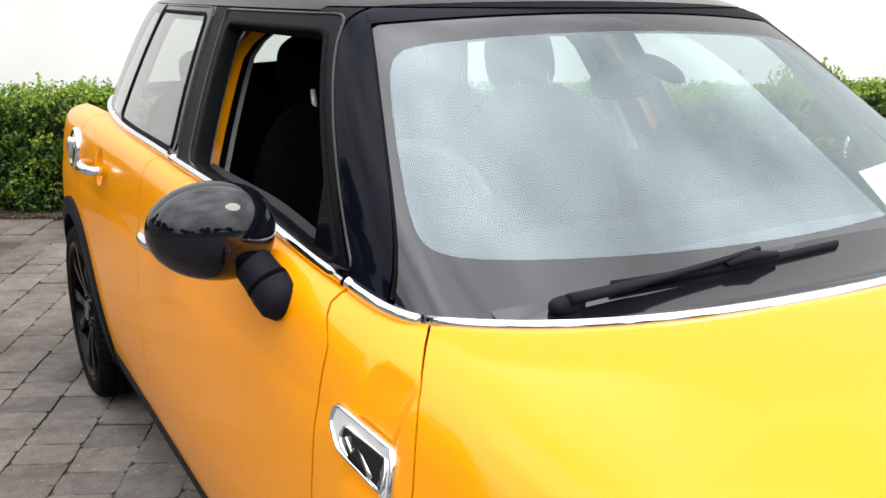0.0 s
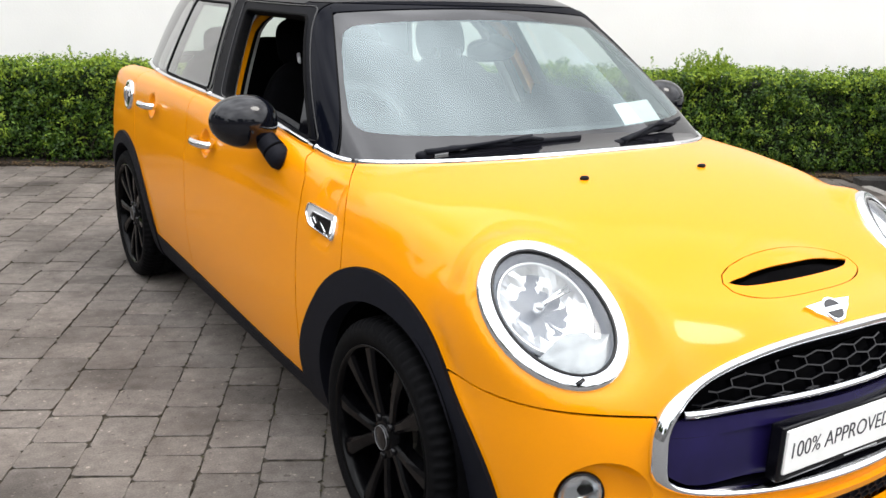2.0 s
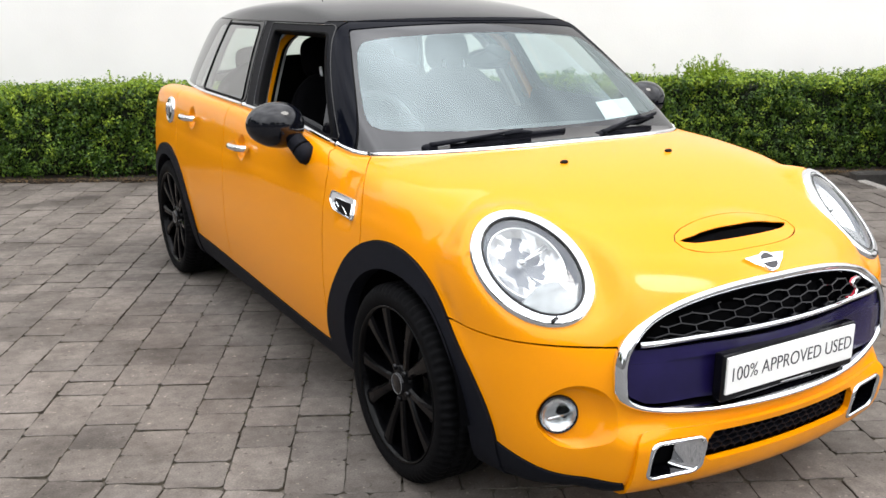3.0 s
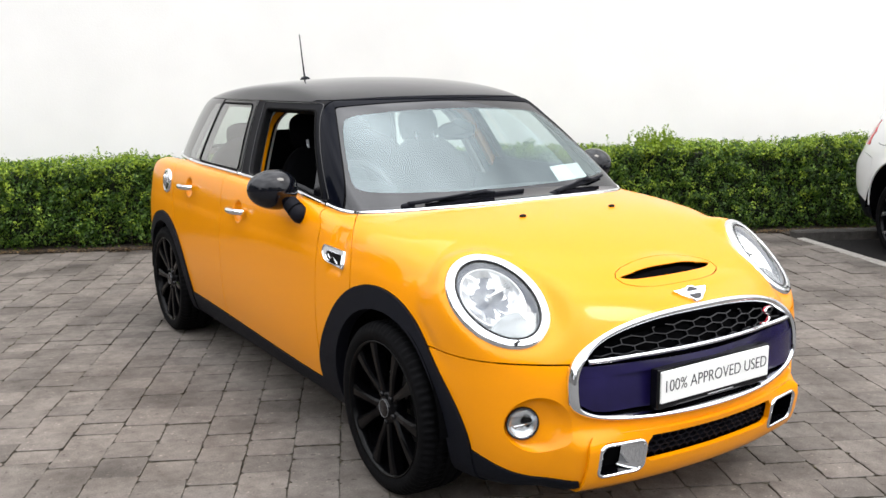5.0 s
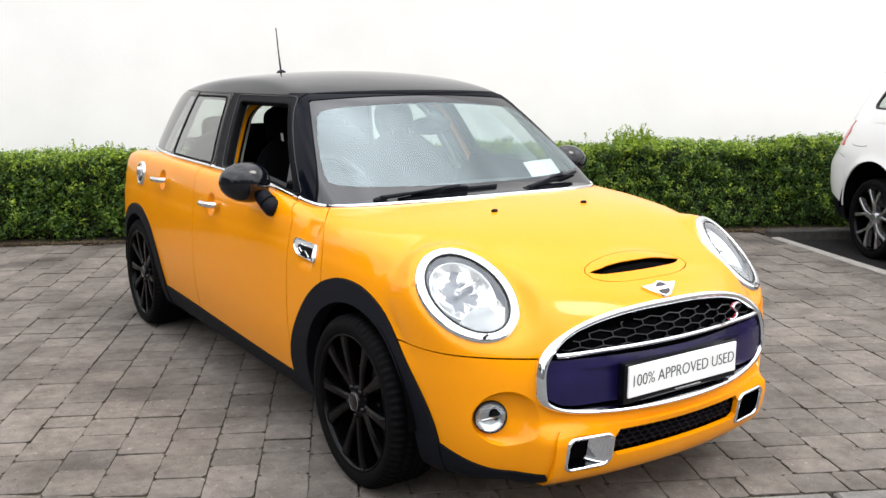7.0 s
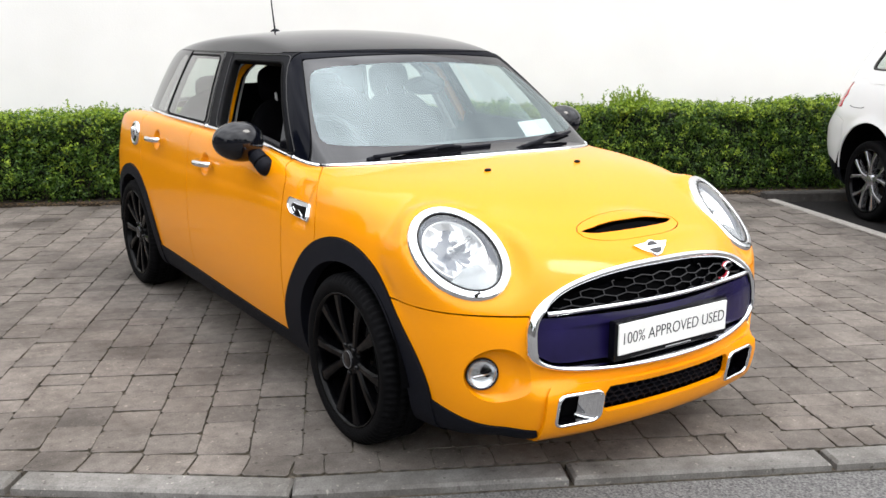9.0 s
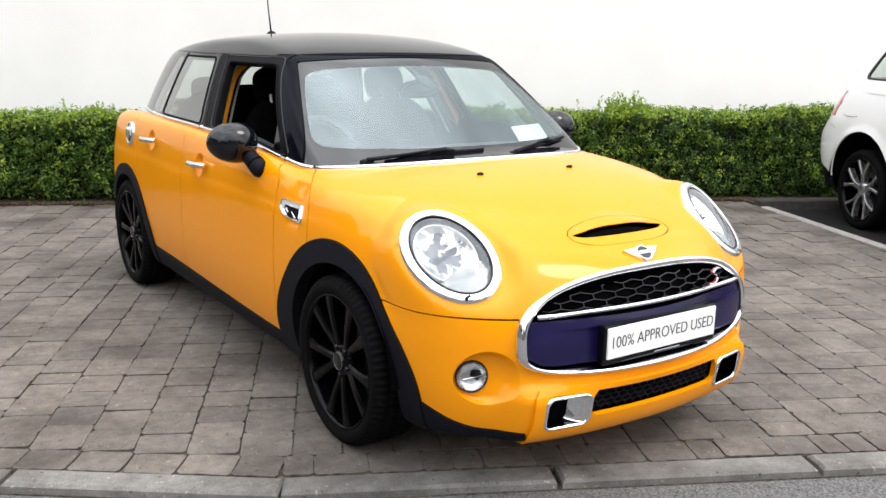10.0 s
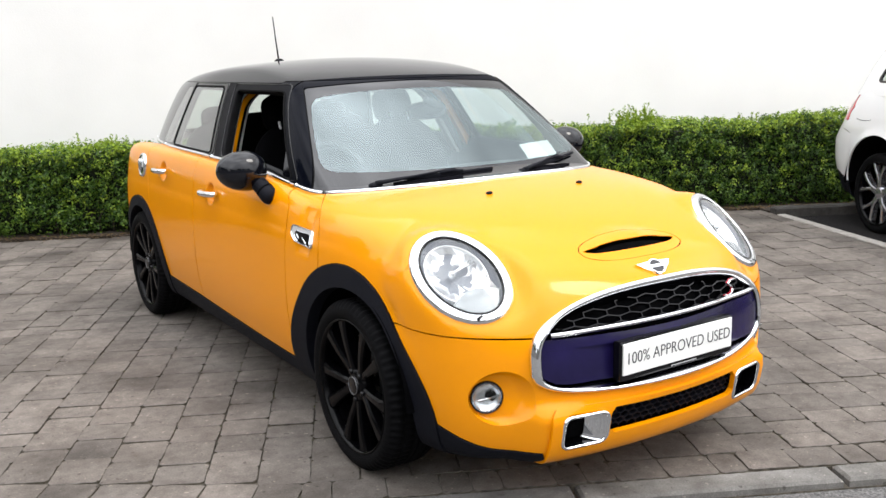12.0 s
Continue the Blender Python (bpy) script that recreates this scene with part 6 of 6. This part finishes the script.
# ---- kerbs and block paving: the pieces ----
def piece_material(name, tones, per_object, stain=True):
    m = bpy.data.materials.new(name)
    m.use_nodes = True
    nt = m.node_tree
    b = nt.nodes["Principled BSDF"]
    b.inputs["Roughness"].default_value = 0.88
    b.inputs["Specular IOR Level"].default_value = 0.3
    if per_object:
        rnd = nt.nodes.new("ShaderNodeObjectInfo").outputs["Random"]
    else:
        rnd = nt.nodes.new("ShaderNodeNewGeometry").outputs["Random Per Island"]
    ramp = nt.nodes.new("ShaderNodeValToRGB")
    ramp.color_ramp.elements[0].color, ramp.color_ramp.elements[1].color = (*tones[0], 1), (*tones[-1], 1)
    for i, c in enumerate(tones[1:-1]):
        e = ramp.color_ramp.elements.new((i + 1) / (len(tones) - 1))
        e.color = (*c, 1)
    nt.links.new(rnd, ramp.inputs["Fac"])
    geo = nt.nodes.new("ShaderNodeNewGeometry")

    def mul(a, scale, lo, hi, p0, p1, detail=5):
        n = nt.nodes.new("ShaderNodeTexNoise")
        n.inputs["Scale"].default_value, n.inputs["Detail"].default_value = scale, detail
        nt.links.new(geo.outputs["Position"], n.inputs["Vector"])
        r = nt.nodes.new("ShaderNodeValToRGB")
        r.color_ramp.elements[0].position, r.color_ramp.elements[1].position = p0, p1
        r.color_ramp.elements[0].color, r.color_ramp.elements[1].color = (*lo, 1), (*hi, 1)
        nt.links.new(n.outputs["Fac"], r.inputs["Fac"])
        x = nt.nodes.new("ShaderNodeMix")
        x.data_type, x.blend_type = "RGBA", "MULTIPLY"
        x.inputs["Factor"].default_value = 1.0
        nt.links.new(a, x.inputs["A"])
        nt.links.new(r.outputs["Color"], x.inputs["B"])
        return x.outputs["Result"]

    col = mul(ramp.outputs["Color"], 160, (0.78, 0.78, 0.78), (1.15, 1.15, 1.15), 0.3, 0.7)
    col = mul(col, 22, (0.80, 0.79, 0.78), (1.1, 1.1, 1.1), 0.3, 0.7)
    if stain:
        col = mul(col, 1.5, (0.60, 0.59, 0.58), (1.08, 1.08, 1.08), 0.34, 0.52)
        col = mul(col, 38, (0.55, 0.54, 0.52), (1, 1, 1), 0.27, 0.34, 2)
        col = mul(col, 6.5, (0.80, 0.79, 0.78), (1.06, 1.06, 1.06), 0.35, 0.55)
        col = mul(col, 48, (1, 1, 1), (1.7, 1.68, 1.62), 0.705, 0.735, 1)
    nt.links.new(col, b.inputs["Base Color"])
    n = nt.nodes.new("ShaderNodeTexNoise")
    n.inputs["Scale"].default_value, n.inputs["Detail"].default_value = 220, 6
    nt.links.new(geo.outputs["Position"], n.inputs["Vector"])
    bp = nt.nodes.new("ShaderNodeBump")
    bp.inputs["Strength"].default_value, bp.inputs["Distance"].default_value = 0.45, 0.003
    nt.links.new(n.outputs["Fac"], bp.inputs["Height"])
    nt.links.new(bp.outputs["Normal"], b.inputs["Normal"])
    return m


TONES = [(0.1071, 0.0938, 0.0832), (0.1322, 0.116, 0.1031), (0.1481, 0.1298, 0.1156), (0.1234, 0.1092, 0.0982), (0.1619, 0.1417, 0.126), (0.1347, 0.1172, 0.1039)]
PAVER = piece_material("paver", TONES, True)
PAVER_REST = piece_material("paver_field", TONES, False)
KERB_STONE = piece_material("kerb_stone", [(0.175, 0.168, 0.158), (0.20, 0.193, 0.182), (0.16, 0.155, 0.148)], True)
PALE_EDGE = piece_material("pale_edging", [(0.33, 0.31, 0.285), (0.38, 0.36, 0.33)], True, False)
PAVER_EDGE = material("dirty_edge", (0.084, 0.074, 0.063), 0.95, 0, 0, 18, 0.9, 0.5, 200)
WORN_EDGE = material("worn_edge", (0.105, 0.095, 0.085), 0.95, 0, 0, 18, 0.7, 0.5, 200)
# dirty kerb by the hedge, toned further down for the shade it lies in
KERB_SHADED = piece_material("dirty_shaded_kerb", [(0.065, 0.062, 0.057), (0.085, 0.081, 0.076)], True)


prng = np.random.default_rng(11)


def stone(lu, lv, h=0.05, ch=0.0017, rough=0.0):
    """A block with worn top edges, its top at z = 0."""
    a, b = lu / 2, lv / 2
    c = 0.012 if rough else 0.0
    if rough:
        loop = [(-a + c, -b), (0, -b), (a - c, -b), (a, -b + c), (a, 0), (a, b - c), (a - c, b), (0, b), (-a + c, b), (-a, b - c), (-a, 0), (-a, -b + c)]
    else:
        loop = [(-a, -b), (a, -b), (a, b), (-a, b)]
    n = len(loop)
    jit = prng.normal(0, rough, (n, 2))
    base = [(x + j[0], y + j[1]) for (x, y), j in zip(loop, jit)]
    v = [(x, y, -h) for x, y in base] + [(x, y, -ch) for x, y in base]
    for x, y in base:
        q = prng.normal(0, rough * 0.5, 2) if rough else (0, 0)
        v.append((x * (1 - ch / a) + q[0], y * (1 - ch / b) + q[1], -abs(q[0]) * 0.3))
    f, mi = [tuple(range(2 * n, 3 * n))], [0]
    for i in range(n):
        j = (i + 1) % n
        f += [(i, j, j + n, i + n), (i + n, j + n, j + 2 * n, i + 2 * n)]
        across = abs(base[j][0] - base[i][0]) > abs(base[j][1] - base[i][1])
        mi += [2, 3 if across else 1]
    return v, f, mi


def kerb_line(u):
    """Where the back of the kerb lies: straight, then turning away from the road."""
    return -0.615 + 0.168 * max(0.0, -0.94 - u)


def bay_line(v):
    """The edging between paving and tarmac, a few degrees off the courses."""
    return 3.135 + 0.070 * (4.29 - v)


def slab(name, outline, z0, z1, mat, label, category):
    n = len(outline)
    v = [(a, b, z0) for a, b in outline] + [(a, b, z1) for a, b in outline]
    f = [[i, (i + 1) % n, n + (i + 1) % n, n + i] for i in range(n)] + [list(range(n, 2 * n)), list(range(n))[::-1]]
    ob = mesh_ob(name, v, f, mat)
    ob.matrix_world = YARD
    return tagged(ob, label, category, "", "structure")


bed = slab("pavement", [(-8, kerb_line(-8)), (-0.94, -0.615), (bay_line(-0.615), -0.615), (bay_line(4.56), 4.56), (-8, 4.56)], -0.30, -0.0085, JOINT, "grey block-paved parking bay with dark sandy joints", "pavement")
made = {}
rest_v, rest_f, rest_m = [], [], []
near = 0


def lay(u, v, lu, lv, close, bend=0.0):
    global near
    tilt = prng.normal(0, 0.004, 2)
    dz = float(np.clip(prng.normal(0, 0.0016), -0.003, 0.003))
    turn = prng.normal(0, 0.006) + radians(bend)
    if close and near < 296:
        near += 1
        key = (round(lu, 3), round(lv, 3), int(prng.integers(0, 5)))
        if key not in made:
            vv, ff, mi = stone(lu - 0.0028, lv - 0.0028, rough=0.0016)
            me = bpy.data.meshes.new("paver")
            me.from_pydata(vv, [], ff)
            for q in (PAVER, PAVER_EDGE, JOINT, WORN_EDGE):
                me.materials.append(q)
            me.polygons.foreach_set("material_index", mi)
            made[key] = me
        ob = new("paver", made[key])
        ob.parent = bed
        ob.location, ob.rotation_euler = (u, v, dz), (tilt[0], tilt[1], turn)
        return
    vv, ff, mi = stone(lu - 0.0028, lv - 0.0028, rough=0.0016)
    m = pose(u, v, dz, math.degrees(tilt[0]), math.degrees(tilt[1]), math.degrees(turn))
    k = len(rest_v)
    rest_v.extend(tuple(m @ Vector(q)) for q in vv)
    rest_f.extend(tuple(k + i for i in q) for q in ff)
    rest_m.extend(mi)


# one course of headers behind the kerb, then courses that run away from the road
BEND = math.degrees(math.atan(0.168))
joints = [-1.617 - 0.1845 * k for k in range(34, -1, -1)] + [-1.617 + 0.1845 * k for k in range(1, 5)]
joints += [-0.879 + 0.1766 * k for k in range(1, 11)] + [0.887 + 0.1862 * k for k in range(1, 5)]
joints += [1.632 + 0.2006 * k for k in range(1, 6)] + [2.635 + 0.19 * k for k in range(1, 5)]
HEAD = 0.150
heads = [u for u in joints if u < -0.95] + [-0.905]
while heads[-1] < 3.2:
    heads.append(heads[-1] + (0.105 if prng.random() < 0.4 else 0.185))
for a, b in zip(heads, heads[1:]):
    u = (a + b) / 2
    lay(u, kerb_line(u) + HEAD / 2, b - a, HEAD, -2.0 < u < 1.4, -BEND if u < -0.94 else 0.0)
LENGTHS = (0.125, 0.155, 0.180, 0.205)
for row, (a, b) in enumerate(zip(joints, joints[1:])):
    u = (a + b) / 2
    v = kerb_line(u) + HEAD
    l = LENGTHS[(row * 3) % 4]
    while v < 4.54:
        l = min(l, 4.56 - v)
        if l < 0.06:
            break
        right = min(b, bay_line(v + l / 2))
        if right - a > 0.03:
            lay((a + right) / 2, v + l / 2, right - a, l, v < 1.75 and -1.95 < u < 1.35)
        v += l
        l = LENGTHS[int(prng.integers(0, 4))]
field = mesh_ob("paver_field", rest_v, rest_f, (PAVER_REST, PAVER_EDGE, JOINT, WORN_EDGE), bed, "", False, "stuff")
field.data.polygons.foreach_set("material_index", rest_m)

kerb = slab("kerb", [(-8, kerb_line(-8) - 0.122), (-0.94, -0.737), (3.55, -0.737), (3.55, -0.617), (-0.94, -0.617), (-8, kerb_line(-8) - 0.002)], -0.30, -0.03, JOINT, "low pale concrete kerb along the bay", "kerb")
vv, ff, mi = stone(0.905, 0.113, 0.1, 0.010)
kme = bpy.data.meshes.new("kerb_stone")
kme.from_pydata(vv, [], ff)
kme.materials.append(KERB_STONE)
for i in range(13):
    ob = new("kerb_stone", kme)
    ob.parent = kerb
    if i < 5:
        ob.location = (-0.905 + 0.455 + 0.925 * i, -0.677, 0.002 + prng.normal(0, 0.0015))
        ob.rotation_euler = (0, 0, prng.normal(0, 0.002))
    else:
        d = 0.455 + 0.925 * (i - 5)
        ob.location = (-0.903 - d * math.cos(radians(BEND)), -0.684 + d * math.sin(radians(BEND)), 0.002 + prng.normal(0, 0.0015))
        ob.rotation_euler = (0, 0, -radians(BEND) + prng.normal(0, 0.002))
edge = slab("bay_edging", [(bay_line(-0.62), -0.62), (bay_line(-0.62) + 0.098, -0.62), (bay_line(4.25) + 0.098, 4.25), (bay_line(4.37), 4.37)], -0.30, -0.03, JOINT, "pale concrete edging between paving and tarmac", "kerb")
vv, ff, mi = stone(0.088, 0.905, 0.1, 0.008)
eme = bpy.data.meshes.new("edging_stone")
eme.from_pydata(vv, [], ff)
eme.materials.append(PALE_EDGE)
for i in range(6):
    ob = new("edging_stone", eme)
    ob.parent = edge
    v = 4.25 - 0.455 - 0.912 * (5 - i)
    ob.location, ob.rotation_euler = (bay_line(v) + 0.049, v, 0.004), (0, 0, math.atan(0.070))
back = box("hedge_kerb", (3.14, 4.25, -0.3), (8, 4.375, -0.05), JOINT)
back.matrix_world = YARD
tagged(back, "raised grey concrete kerb in front of the hedge", "kerb", "", "structure")
vv, ff, mi = stone(0.905, 0.12, 0.2, 0.014)
bme = bpy.data.meshes.new("kerb_stone")
bme.from_pydata(vv, [], ff)
bme.materials.append(KERB_SHADED)
for i in range(5):
    ob = new("kerb_stone", bme)
    ob.parent = back
    ob.location = (3.14 + 0.455 + 0.912 * i, 4.312, 0.060)

# grit and moss caught in the long joints
MOSS = leaf_material("joint_moss", (0.020, 0.016, 0.010), (0.050, 0.045, 0.018), (0.10, 0.11, 0.03))
n = 5200
gu = np.array(joints)[prng.integers(8, len(joints) - 5, n)] + prng.normal(0, 0.0025, n)
gv = prng.uniform(-0.42, 4.5, n)
keep = np.sin(gv * 7.1 + gu * 13.0) + np.sin(gv * 17.3 - gu * 5.0) + prng.normal(0, 0.5, n) > 0.5
grit = leaf_mesh("joint_moss", np.stack([gu[keep], gv[keep], np.full(int(keep.sum()), 0.0005)], -1), np.tile((0, 0, 1.0), (int(keep.sum()), 1)), 0.011, MOSS, 0.5)
grit.parent = None
grit.matrix_world = YARD
tagged(grit, "brown and green moss specks in the paving joints", "moss", "", "stuff")
